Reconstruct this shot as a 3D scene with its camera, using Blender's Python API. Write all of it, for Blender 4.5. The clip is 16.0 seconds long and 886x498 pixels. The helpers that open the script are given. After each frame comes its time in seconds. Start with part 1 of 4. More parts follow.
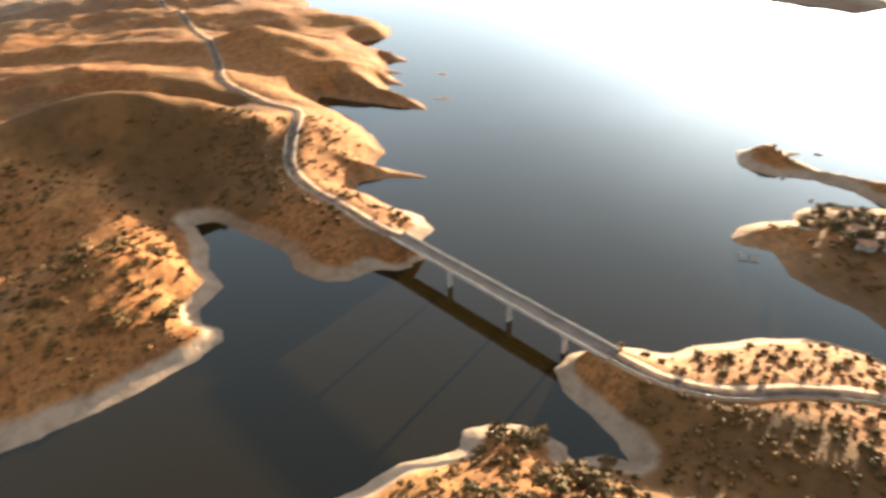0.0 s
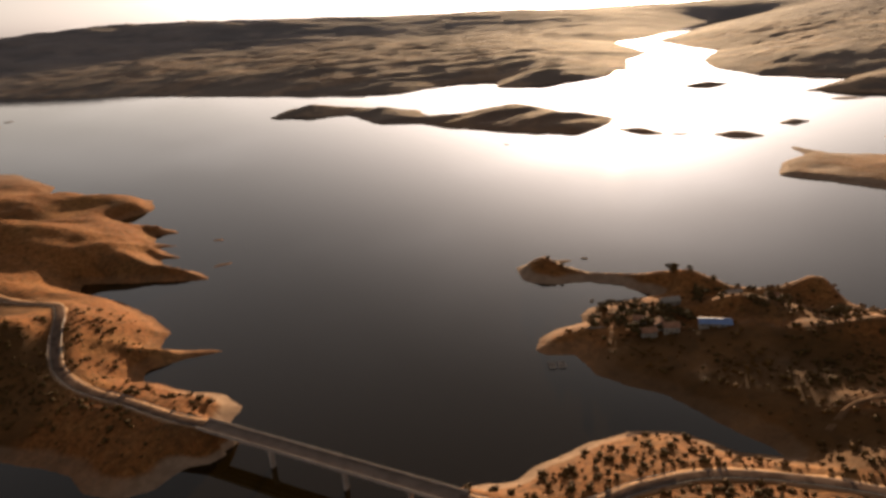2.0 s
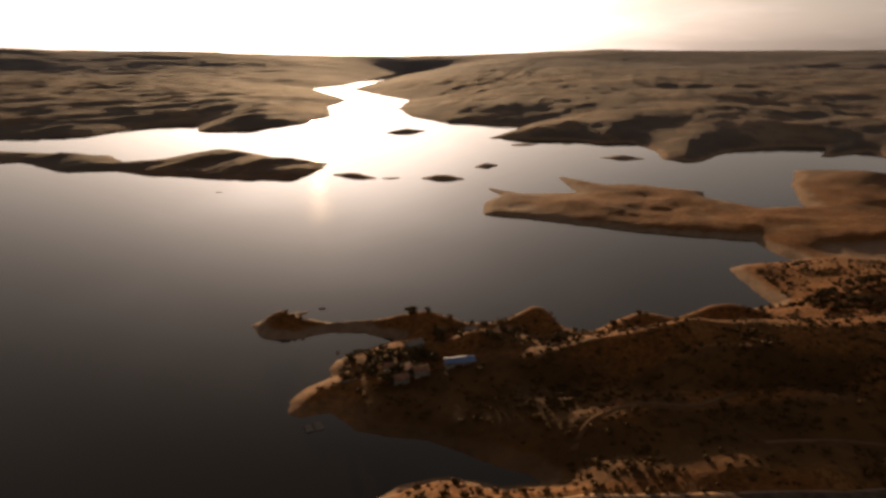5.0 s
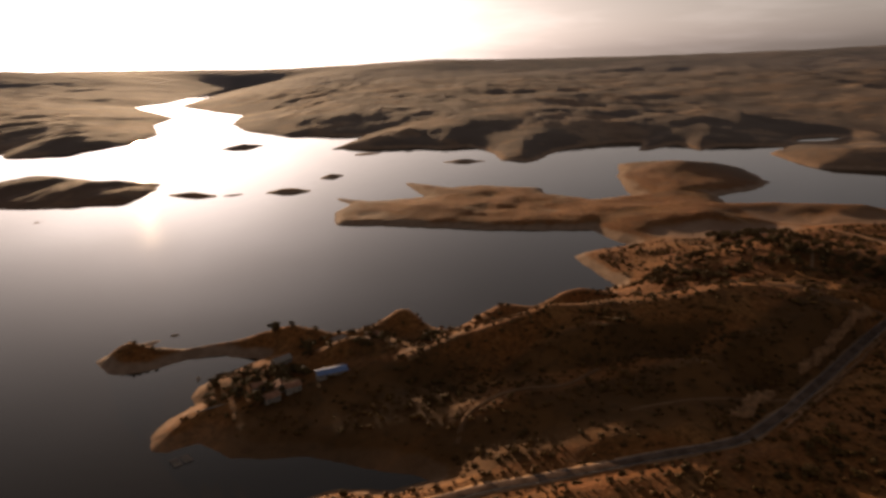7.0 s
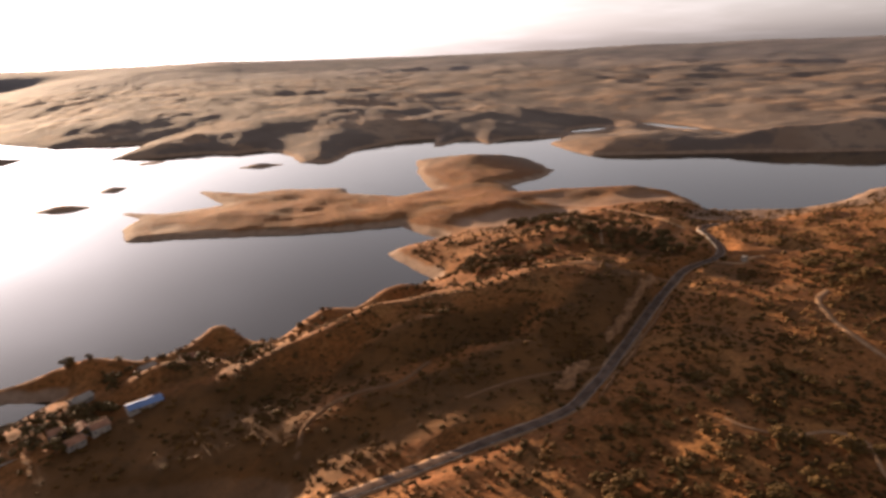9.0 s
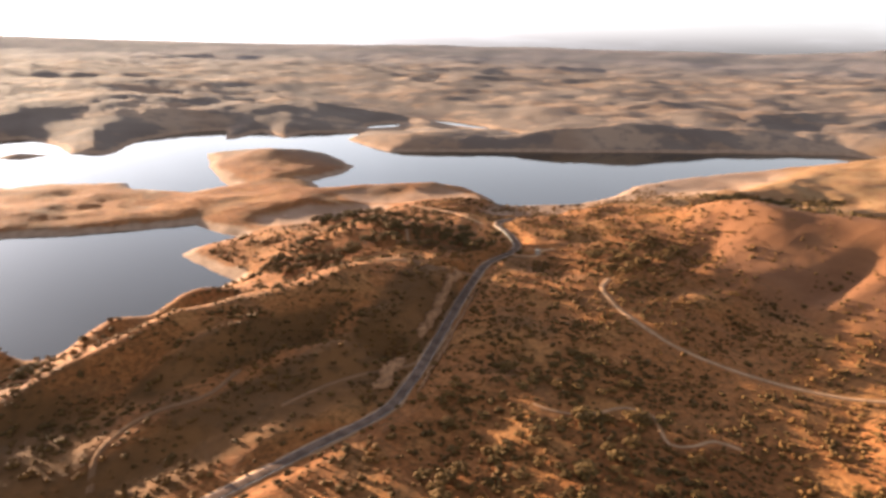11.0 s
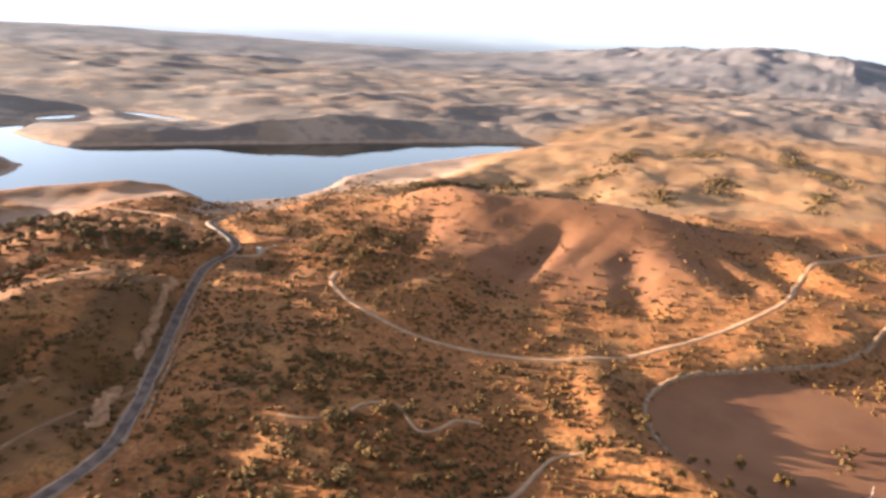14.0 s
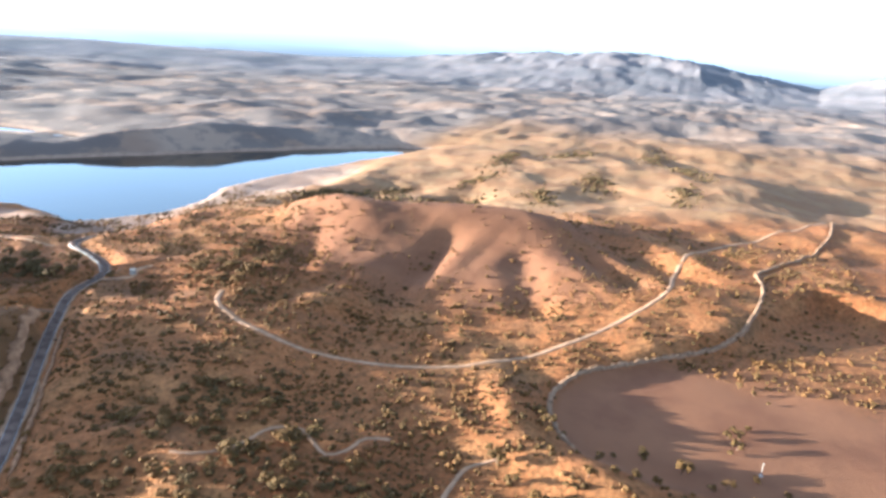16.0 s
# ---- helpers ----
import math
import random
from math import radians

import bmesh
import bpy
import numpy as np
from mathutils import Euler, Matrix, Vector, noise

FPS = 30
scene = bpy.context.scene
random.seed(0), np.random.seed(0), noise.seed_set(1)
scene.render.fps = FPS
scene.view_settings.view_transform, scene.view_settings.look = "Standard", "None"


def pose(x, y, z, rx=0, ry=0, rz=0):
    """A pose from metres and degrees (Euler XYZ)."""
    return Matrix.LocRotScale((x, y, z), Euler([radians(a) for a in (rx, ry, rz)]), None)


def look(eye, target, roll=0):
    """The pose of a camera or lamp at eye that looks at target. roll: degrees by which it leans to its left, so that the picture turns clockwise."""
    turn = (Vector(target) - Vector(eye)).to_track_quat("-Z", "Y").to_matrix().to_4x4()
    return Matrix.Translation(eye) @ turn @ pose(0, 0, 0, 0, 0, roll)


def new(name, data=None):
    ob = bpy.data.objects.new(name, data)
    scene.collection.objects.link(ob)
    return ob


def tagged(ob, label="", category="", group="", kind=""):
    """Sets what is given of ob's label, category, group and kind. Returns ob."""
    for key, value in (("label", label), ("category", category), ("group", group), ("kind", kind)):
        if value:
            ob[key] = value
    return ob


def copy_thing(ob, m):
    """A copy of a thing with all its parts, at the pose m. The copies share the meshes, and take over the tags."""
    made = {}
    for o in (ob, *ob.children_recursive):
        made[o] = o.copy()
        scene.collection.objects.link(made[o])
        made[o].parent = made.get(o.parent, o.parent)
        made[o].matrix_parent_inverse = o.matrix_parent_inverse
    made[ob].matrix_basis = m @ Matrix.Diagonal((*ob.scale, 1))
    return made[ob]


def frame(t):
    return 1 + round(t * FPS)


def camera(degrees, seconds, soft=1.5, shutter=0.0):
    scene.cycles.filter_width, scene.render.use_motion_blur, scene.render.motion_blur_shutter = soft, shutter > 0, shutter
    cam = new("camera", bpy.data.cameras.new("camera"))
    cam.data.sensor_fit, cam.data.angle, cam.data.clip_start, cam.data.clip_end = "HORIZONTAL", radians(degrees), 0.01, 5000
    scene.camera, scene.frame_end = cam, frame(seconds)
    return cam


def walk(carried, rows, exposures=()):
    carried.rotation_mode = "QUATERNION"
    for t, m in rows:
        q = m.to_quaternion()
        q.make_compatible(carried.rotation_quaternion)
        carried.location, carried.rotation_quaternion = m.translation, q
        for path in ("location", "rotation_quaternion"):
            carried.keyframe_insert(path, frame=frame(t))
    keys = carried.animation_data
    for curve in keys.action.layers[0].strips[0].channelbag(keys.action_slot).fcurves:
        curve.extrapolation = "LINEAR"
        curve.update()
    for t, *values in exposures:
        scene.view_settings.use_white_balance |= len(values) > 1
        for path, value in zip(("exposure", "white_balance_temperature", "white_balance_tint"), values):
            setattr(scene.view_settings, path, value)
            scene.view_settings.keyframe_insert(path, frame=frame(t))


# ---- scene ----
# ---- camera and its way ----
cam = camera(65.53, 16.0, soft=3.1, shutter=0.5)
PATH = [
    (0.0, 38.36, -5.10, 151.60, -29.93, 0.97, 57.82),
    (0.5, 35.97, -5.29, 151.63, -27.68, 0.91, 50.26),
    (1.0, 33.46, -5.35, 151.71, -23.57, 0.57, 45.29),
    (1.5, 30.65, -5.06, 151.87, -20.65, 1.79, 41.17),
    (2.0, 27.40, -4.30, 152.27, -19.01, 3.94, 37.53),
    (2.5, 23.92, -3.29, 152.76, -18.05, 2.13, 34.68),
    (3.0, 20.38, -2.26, 153.25, -15.55, 1.38, 31.19),
    (3.5, 16.88, -1.32, 153.68, -15.35, 1.38, 26.89),
    (4.0, 13.50, -0.52, 153.96, -15.80, 1.26, 22.82),
    (4.5, 10.27, 0.17, 154.10, -16.38, 0.97, 17.72),
    (7.0, -0.01, 0.01, 150.00, -15.75, 1.74, -0.02),
    (7.5, -2.13, 1.28, 149.61, -15.76, 3.20, -5.10),
    (8.0, -4.19, 2.74, 149.28, -16.39, 4.22, -9.48),
    (8.5, -6.18, 4.32, 149.00, -16.69, 4.12, -13.44),
    (9.0, -8.10, 5.98, 148.77, -16.24, 2.03, -17.20),
    (11.5, -13.44, 16.21, 149.52, -16.11, -2.46, -38.48),
    (12.0, -13.47, 18.58, 149.36, -15.04, -3.49, -43.28),
    (12.5, -13.36, 21.02, 149.15, -15.25, -3.95, -47.37),
    (13.0, -13.08, 23.55, 148.90, -14.75, -3.92, -50.81),
    (13.5, -12.63, 26.16, 148.61, -15.98, -3.59, -54.18),
    (14.0, -11.94, 28.82, 148.31, -16.25, -4.25, -58.00),
    (14.5, -11.06, 31.47, 148.03, -17.78, -4.21, -61.17),
    (15.0, -10.02, 33.99, 147.80, -18.09, -5.72, -65.03),
    (15.5, -8.93, 36.34, 147.60, -17.39, -4.87, -66.22),
    (16.0, -7.82, 38.64, 147.45, -15.12, -4.08, -68.31),
]
EXPOSURES = [(0.0, 3.5, 5600, 0), (0.7, 2.75, 6100, 8), (1.5, 1.7, 6900, 17), (2.5, 0.85, 7500, 21), (3.5, 0.15, 7900, 22), (4.5, 0.25, 7900, 22),
             (7.0, 0.5, 7300, 24), (8.0, 1.2, 6900, 26), (9.0, 1.95, 6600, 24), (11.5, 3.05, 5900, 16), (12.5, 3.05, 5800, 17), (14.0, 3.35, 5200, 12),
             (15.0, 3.65, 4700, 8), (16.0, 3.65, 4250, 3)]
walk(cam, [(t, pose(x, y, z, 90 + p, r, w)) for t, x, y, z, p, r, w in PATH], EXPOSURES)

# ---- sky and sun ----
SUN_TURN, SUN_UP = 24.0, 6.1          # degrees left of +y, degrees above the horizon
sun_way = Vector((-math.sin(radians(SUN_TURN)) * math.cos(radians(SUN_UP)),
                  math.cos(radians(SUN_TURN)) * math.cos(radians(SUN_UP)), math.sin(radians(SUN_UP))))
world = bpy.data.worlds.new("sky")
scene.world = world
world.use_nodes = True
wn = world.node_tree
sky = wn.nodes.new("ShaderNodeTexSky")
sky.sky_type, sky.sun_disc = "NISHITA", False
sky.sun_elevation, sky.sun_rotation = radians(SUN_UP), radians(-SUN_TURN)
sky.altitude, sky.air_density, sky.dust_density, sky.ozone_density = 200, 1.0, 1.8, 1.0
hazy = wn.nodes.new("ShaderNodeHueSaturation")
hazy.inputs["Saturation"].default_value = 0.22
wn.links.new(sky.outputs[0], hazy.inputs["Color"])
# thin high cloud, which the lake mirrors in pale streaks
wp = wn.nodes.new("ShaderNodeTexCoord").outputs["Generated"]
ws = wn.nodes.new("ShaderNodeSeparateXYZ")
wn.links.new(wp, ws.inputs[0])
up = wn.nodes.new("ShaderNodeMath")
up.operation, up.inputs[1].default_value = "ADD", 0.12
wn.links.new(ws.outputs["Z"], up.inputs[0])
flatten = wn.nodes.new("ShaderNodeVectorMath")
flatten.operation = "DIVIDE"
three = wn.nodes.new("ShaderNodeCombineXYZ")
for k in range(3):
    wn.links.new(up.outputs[0], three.inputs[k])
wn.links.new(wp, flatten.inputs[0])
wn.links.new(three.outputs[0], flatten.inputs[1])
veil = wn.nodes.new("ShaderNodeTexNoise")
veil.inputs["Scale"].default_value, veil.inputs["Detail"].default_value, veil.inputs["Roughness"].default_value = 0.9, 6.0, 0.55
wn.links.new(flatten.outputs[0], veil.inputs["Vector"])
thick = wn.nodes.new("ShaderNodeMapRange")
thick.interpolation_type = "SMOOTHSTEP"
for key, value in (("From Min", 0.45), ("From Max", 0.70), ("To Min", 0.0), ("To Max", 0.28)):
    thick.inputs[key].default_value = value
wn.links.new(veil.outputs["Fac"], thick.inputs["Value"])
cloud = wn.nodes.new("ShaderNodeMix")
cloud.data_type, cloud.blend_type = "RGBA", "MIX"
pale = wn.nodes.new("ShaderNodeHueSaturation")
pale.inputs["Saturation"].default_value, pale.inputs["Value"].default_value = 0.15, 1.5
wn.links.new(sky.outputs[0], pale.inputs["Color"])
wn.links.new(thick.outputs["Result"], cloud.inputs["Factor"])
wn.links.new(hazy.outputs[0], cloud.inputs["A"])
wn.links.new(pale.outputs[0], cloud.inputs["B"])
wn.links.new(cloud.outputs["Result"], wn.nodes["Background"].inputs[0])
wn.nodes["Background"].inputs[1].default_value = 0.065
sun = new("sun", bpy.data.lights.new("sun", "SUN"))
sun.data.energy, sun.data.angle, sun.data.color = 5.0, radians(0.6), (1.0, 0.74, 0.45)
sun.matrix_world = look(sun_way * 1000, (0, 0, 0))


# ---- materials ----
def nodes_of(name, rough=0.9, spec=0.2):
    m = bpy.data.materials.new(name)
    m.use_nodes = True
    nt = m.node_tree
    b = nt.nodes["Principled BSDF"]
    b.inputs["Roughness"].default_value = rough
    b.inputs["Specular IOR Level"].default_value = spec
    return m, nt, b


def add_node(nt, kind, **values):
    n = nt.nodes.new(kind)
    for k, v in values.items():
        n.inputs[k.replace("_", " ")].default_value = v
    return n


def noise_node(nt, scale, detail=4.0, rough=0.55, vec=None):
    n = add_node(nt, "ShaderNodeTexNoise", Scale=scale, Detail=detail, Roughness=rough)
    if vec is not None:
        nt.links.new(vec, n.inputs["Vector"])
    return n.outputs["Fac"]


def ramp(nt, fac, lo, hi):
    n = nt.nodes.new("ShaderNodeMapRange")
    n.interpolation_type = "SMOOTHSTEP"
    n.inputs["From Min"].default_value, n.inputs["From Max"].default_value = lo, hi
    nt.links.new(fac, n.inputs["Value"])
    return n.outputs["Result"]


def mix(nt, fac, a, b, how="MIX"):
    n = nt.nodes.new("ShaderNodeMix")
    n.data_type, n.blend_type = "RGBA", how
    for sock, v in ((n.inputs["Factor"], fac), (n.inputs["A"], a), (n.inputs["B"], b)):
        if hasattr(v, "is_linked"):
            nt.links.new(v, sock)
        else:
            sock.default_value = (*v, 1) if isinstance(v, tuple) else v
    return n.outputs["Result"]


def maths(nt, op, a, b=0.0):
    n = nt.nodes.new("ShaderNodeMath")
    n.operation = op
    for sock, v in ((n.inputs[0], a), (n.inputs[1], b)):
        if hasattr(v, "is_linked"):
            nt.links.new(v, sock)
        else:
            sock.default_value = v
    return n.outputs[0]


def bump(nt, bsdf, fac, strength, distance):
    n = add_node(nt, "ShaderNodeBump", Strength=strength, Distance=distance)
    nt.links.new(fac, n.inputs["Height"])
    nt.links.new(n.outputs[0], bsdf.inputs["Normal"])


def plain(name, colour, rough=0.8, spec=0.3, scale=1.0, spread=0.25, metal=0.0):
    """A surface of one paint or stone, with grain and stains at two sizes."""
    m, nt, b = nodes_of(name, rough, spec)
    pos = nt.nodes.new("ShaderNodeNewGeometry").outputs["Position"]
    fine, wide = noise_node(nt, 3.0 * scale, 5, 0.6, pos), noise_node(nt, 0.35 * scale, 3, 0.5, pos)
    dark = tuple(c * (1 - spread) for c in colour)
    c = mix(nt, ramp(nt, wide, 0.35, 0.65), dark, colour)
    c = mix(nt, maths(nt, "MULTIPLY", ramp(nt, fine, 0.5, 0.75), 0.5), c, dark)
    nt.links.new(c, b.inputs["Base Color"])
    b.inputs["Metallic"].default_value = metal
    bump(nt, b, fine, 0.3, 0.03)
    return m


def ground_material():
    m, nt, b = nodes_of("dry_land", 0.95, 0.1)
    pos = nt.nodes.new("ShaderNodeNewGeometry").outputs["Position"]
    sep = nt.nodes.new("ShaderNodeSeparateXYZ")
    nt.links.new(pos, sep.inputs[0])
    big = noise_node(nt, 0.006, 4, 0.55, pos)
    mid = noise_node(nt, 0.03, 5, 0.6, pos)
    small = noise_node(nt, 0.16, 5, 0.65, pos)
    fine = noise_node(nt, 0.9, 4, 0.6, pos)
    c = mix(nt, ramp(nt, big, 0.38, 0.62), (0.235, 0.090, 0.027), (0.175, 0.062, 0.018))
    c = mix(nt, ramp(nt, mid, 0.48, 0.66), c, (0.255, 0.112, 0.036))
    c = mix(nt, maths(nt, "MULTIPLY", ramp(nt, small, 0.45, 0.62), 0.5), c, (0.090, 0.042, 0.014))
    c = mix(nt, maths(nt, "MULTIPLY", ramp(nt, fine, 0.47, 0.66), 0.45), c, (0.060, 0.034, 0.012))
    # tussocks: dark clumps and straw-coloured tops
    clumps = noise_node(nt, 0.42, 5, 0.68, pos)
    c = mix(nt, maths(nt, "MULTIPLY", ramp(nt, clumps, 0.51, 0.60), 0.6), c, (0.072, 0.035, 0.011))
    c = mix(nt, maths(nt, "MULTIPLY", maths(nt, "SUBTRACT", 1.0, ramp(nt, clumps, 0.36, 0.46)), 0.45), c, (0.300, 0.140, 0.046))
    dark = ramp(nt, noise_node(nt, 0.021, 3, 0.5, pos), 0.56, 0.66)
    c = mix(nt, maths(nt, "MULTIPLY", dark, 0.42), c, (0.055, 0.036, 0.017))
    # darker tint painted over the orange ground where slopes lie in shade
    slope_shade = nt.nodes.new("ShaderNodeAttribute")
    slope_shade.attribute_name = "slope_shade"
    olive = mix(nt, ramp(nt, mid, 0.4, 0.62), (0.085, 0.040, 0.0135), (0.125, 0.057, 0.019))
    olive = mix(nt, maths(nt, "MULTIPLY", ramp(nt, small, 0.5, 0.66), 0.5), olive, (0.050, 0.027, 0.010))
    c = mix(nt, slope_shade.outputs["Fac"], c, olive)
    # wooded hills far off: dark thickets between pale fields
    at = nt.nodes.new("ShaderNodeAttribute")
    at.attribute_name = "cover"
    cov = nt.nodes.new("ShaderNodeSeparateColor")
    nt.links.new(at.outputs["Color"], cov.inputs[0])
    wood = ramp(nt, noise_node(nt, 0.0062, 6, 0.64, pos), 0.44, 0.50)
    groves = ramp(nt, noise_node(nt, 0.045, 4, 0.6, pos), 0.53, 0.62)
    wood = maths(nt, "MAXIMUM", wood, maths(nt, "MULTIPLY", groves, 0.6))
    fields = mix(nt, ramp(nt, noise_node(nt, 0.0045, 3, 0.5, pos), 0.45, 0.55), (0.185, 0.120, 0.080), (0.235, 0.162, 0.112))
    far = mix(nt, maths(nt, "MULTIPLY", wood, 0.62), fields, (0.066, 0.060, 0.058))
    # haze painted as grey into the skyline mountains, stronger with distance
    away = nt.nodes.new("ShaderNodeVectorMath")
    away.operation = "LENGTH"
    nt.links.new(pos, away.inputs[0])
    haze_grey = mix(nt, ramp(nt, noise_node(nt, 0.003, 5, 0.6, pos), 0.42, 0.58), (0.150, 0.132, 0.130), (0.098, 0.092, 0.096))
    far = mix(nt, maths(nt, "MULTIPLY", ramp(nt, away.outputs["Value"], 2300.0, 3900.0), 0.8), far, haze_grey)
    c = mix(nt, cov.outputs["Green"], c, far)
    # golden grassland beyond the hill
    gold = mix(nt, ramp(nt, mid, 0.42, 0.62), (0.180, 0.092, 0.040), (0.210, 0.120, 0.054))
    gold = mix(nt, maths(nt, "MULTIPLY", ramp(nt, small, 0.54, 0.68), 0.5), gold, (0.085, 0.048, 0.020))
    c = mix(nt, cov.outputs["Blue"], c, gold)
    # bare flats of trodden red earth
    bare = mix(nt, ramp(nt, mid, 0.4, 0.65), (0.158, 0.071, 0.032), (0.125, 0.054, 0.025))
    c = mix(nt, cov.outputs["Red"], c, bare)
    # the bare strip that the falling water has left along the shore
    level = maths(nt, "ADD", sep.outputs["Z"], maths(nt, "MULTIPLY", maths(nt, "SUBTRACT", mid, 0.5), -6.0))
    strip = maths(nt, "MULTIPLY", maths(nt, "SUBTRACT", 1.0, ramp(nt, level, 2.2, 4.2)), at.outputs["Alpha"])
    sand = mix(nt, ramp(nt, small, 0.4, 0.65), (0.255, 0.170, 0.113), (0.195, 0.126, 0.082))
    c = mix(nt, strip, c, sand)
    mud = nt.nodes.new("ShaderNodeAttribute")
    mud.attribute_name = "mud"
    c = mix(nt, maths(nt, "MULTIPLY", mud.outputs["Fac"], 0.8), c, mix(nt, ramp(nt, mid, 0.4, 0.6), (0.270, 0.178, 0.122), (0.215, 0.130, 0.083)))
    nt.links.new(c, b.inputs["Base Color"])
    rough = maths(nt, "ADD", maths(nt, "MULTIPLY", small, 1.0), maths(nt, "ADD", maths(nt, "MULTIPLY", fine, 0.4), maths(nt, "MULTIPLY", clumps, 0.9)))
    rough = maths(nt, "MULTIPLY", rough, maths(nt, "SUBTRACT", 1.0, maths(nt, "MULTIPLY", cov.outputs["Red"], 0.75)))
    bump(nt, b, rough, 0.6, 1.0)
    return m


def water_material():
    m, nt, b = nodes_of("lake_water", 0.2, 0.46)
    pos = nt.nodes.new("ShaderNodeNewGeometry").outputs["Position"]
    b.inputs["Base Color"].default_value = (0.0100, 0.0063, 0.0016, 1)
    b.inputs["IOR"].default_value = 1.333
    wide = noise_node(nt, 0.004, 3, 0.5, pos)
    nt.links.new(maths(nt, "ADD", maths(nt, "MULTIPLY", ramp(nt, wide, 0.4, 0.65), 0.02), 0.022), b.inputs["Roughness"])
    mp = nt.nodes.new("ShaderNodeMapping")
    mp.inputs["Scale"].default_value = (0.6, 1.0, 1.0)
    nt.links.new(pos, mp.inputs["Vector"])
    bump(nt, b, noise_node(nt, 0.22, 4, 0.62, mp.outputs[0]), 0.045, 0.5)
    return m


GROUND = ground_material()
WATER = water_material()
ASPHALT = plain("asphalt", (0.130, 0.088, 0.067), 1.0, 0.0, 0.6, 0.45)
DIM_DIRT = plain("trodden_earth", (0.165, 0.088, 0.043), 0.95, 0.1, 0.5)
DIRT = plain("pale_dirt", (0.29, 0.172, 0.095), 0.95, 0.1, 0.5)
PALE_ASPHALT = plain("pale_asphalt", (0.165, 0.122, 0.097), 0.95, 0.08, 0.6)
CONCRETE = plain("concrete", (0.33, 0.27, 0.225), 0.8, 0.3, 0.6)

# ---- the lie of the land ----
# The lake's shore, in metres, walked with the water on the left hand.
SHORE_NEAR = [(-110, -420), (-100, -100), (-86, 44), (-88, 57), (-84, 74), (-89, 80), (-86, 89), (-76, 100), (-67, 102), (-63, 99),
              (-60, 108), (-53, 112), (-59, 114), (-71, 116), (-86, 117), (-96, 121), (-99, 130), (-97, 137), (-92, 149),
              (-81, 160), (-78, 172), (-70, 193), (-59, 207), (-45, 215), (-22, 215), (-10, 220)]
SHORE_PENINSULA = [(-24, 226), (-45, 233), (-59, 238), (-87, 238), (-104, 251), (-115, 243), (-122, 245), (-127, 256), (-124, 270),
                   (-117, 283), (-122, 290), (-122, 300), (-113, 313), (-100, 331), (-120, 336), (-139, 332), (-154, 321),
                   (-166, 315), (-175, 318), (-187, 333), (-180, 352), (-162, 362), (-165, 351), (-143, 346), (-128, 352),
                   (-101, 358), (-62, 352), (-48, 358), (-36, 368), (-16, 368), (-3, 357)]
SHORE_BAY = [(10, 370), (25, 380), (41, 385), (65, 402), (97, 422), (110, 429), (104, 457), (95, 500), (112, 514), (145, 526),
             (137, 545), (124, 580), (33, 590), (-48, 613), (-102, 626), (-112, 680), (-104, 715), (-132, 762), (-80, 727),
             (-20, 740), (-46, 830), (6, 790), (40, 800), (109, 775), (113, 738), (151, 702), (198, 718), (203, 809),
             (232, 928), (281, 940), (378, 880), (363, 773), (330, 733), (279, 703), (272, 660)]
SHORE_EAST = [(320, 650), (395, 625), (411, 586), (405, 540), (391, 515), (462, 488), (516, 493), (587, 522), (667, 526),
              (790, 522), (920, 510), (1098, 494), (1085, 545), (949, 627), (769, 713), (611, 787), (461, 848), (457, 913),
              (467, 985), (515, 1050), (432, 1079), (378, 1026), (374, 1115), (292, 1047), (333, 1164), (285, 1161),
              (188, 1092), (120, 970), (82, 994), (71, 1074), (39, 1160), (-9, 1140), (-57, 1180), (-133, 1170)]
SHORE_RIVER = [(-193, 1184), (-156, 1380), (-330, 1409), (-431, 1523), (-525, 1719), (-582, 2019), (-713, 2173), (-956, 2522),
               (-1100, 3564), (-1150, 4300), (-1300, 4300), (-1080, 2780), (-1129, 2543), (-769, 1996), (-731, 1743),
               (-630, 1526), (-613, 1345), (-694, 1230), (-760, 1181), (-850, 1320), (-920, 1270), (-929, 1099),
               (-1092, 1018), (-1617, 955), (-2300, 830), (-5600, 800)]
SHORE_WEST = [(-5600, 420), (-2300, 350), (-1400, 260), (-1000, 290), (-900, 325), (-820, 318), (-764, 309), (-720, 280),
              (-636, 308), (-597, 329), (-557, 303), (-555, 272), (-516, 266), (-490, 279), (-468, 276), (-482, 262), (-461, 252),
              (-434, 257), (-446, 246), (-426, 242), (-408, 241), (-421, 231), (-397, 224), (-375, 230), (-349, 225),
              (-392, 198), (-424, 177), (-410, 168), (-368, 174), (-332, 172), (-301, 165), (-287, 151), (-273, 158),
              (-255, 168), (-266, 150), (-271, 134), (-262, 128), (-235, 134), (-218, 141), (-204, 139), (-197, 129)]
SHORE_COVE = [(-190, 122), (-187, 109), (-185, 88), (-191, 78), (-204, 73), (-220, 75), (-250, 64), (-268, 56), (-272, 46),
              (-246, 47), (-227, 41), (-209, 43), (-198, 30), (-188, 28), (-181, 32), (-174, 31), (-167, 20), (-160, -7),
              (-156, -37), (-150, -400)]
ISLAND_LONG = [(-936, 745), (-985, 820), (-962, 865), (-908, 885), (-823, 885), (-716, 880), (-654, 826), (-622, 852), (-608, 915),
               (-573, 955), (-510, 940), (-444, 895), (-370, 882), (-355, 813), (-357, 755), (-434, 748), (-563, 752), (-634, 777),
               (-691, 754), (-824, 817)]
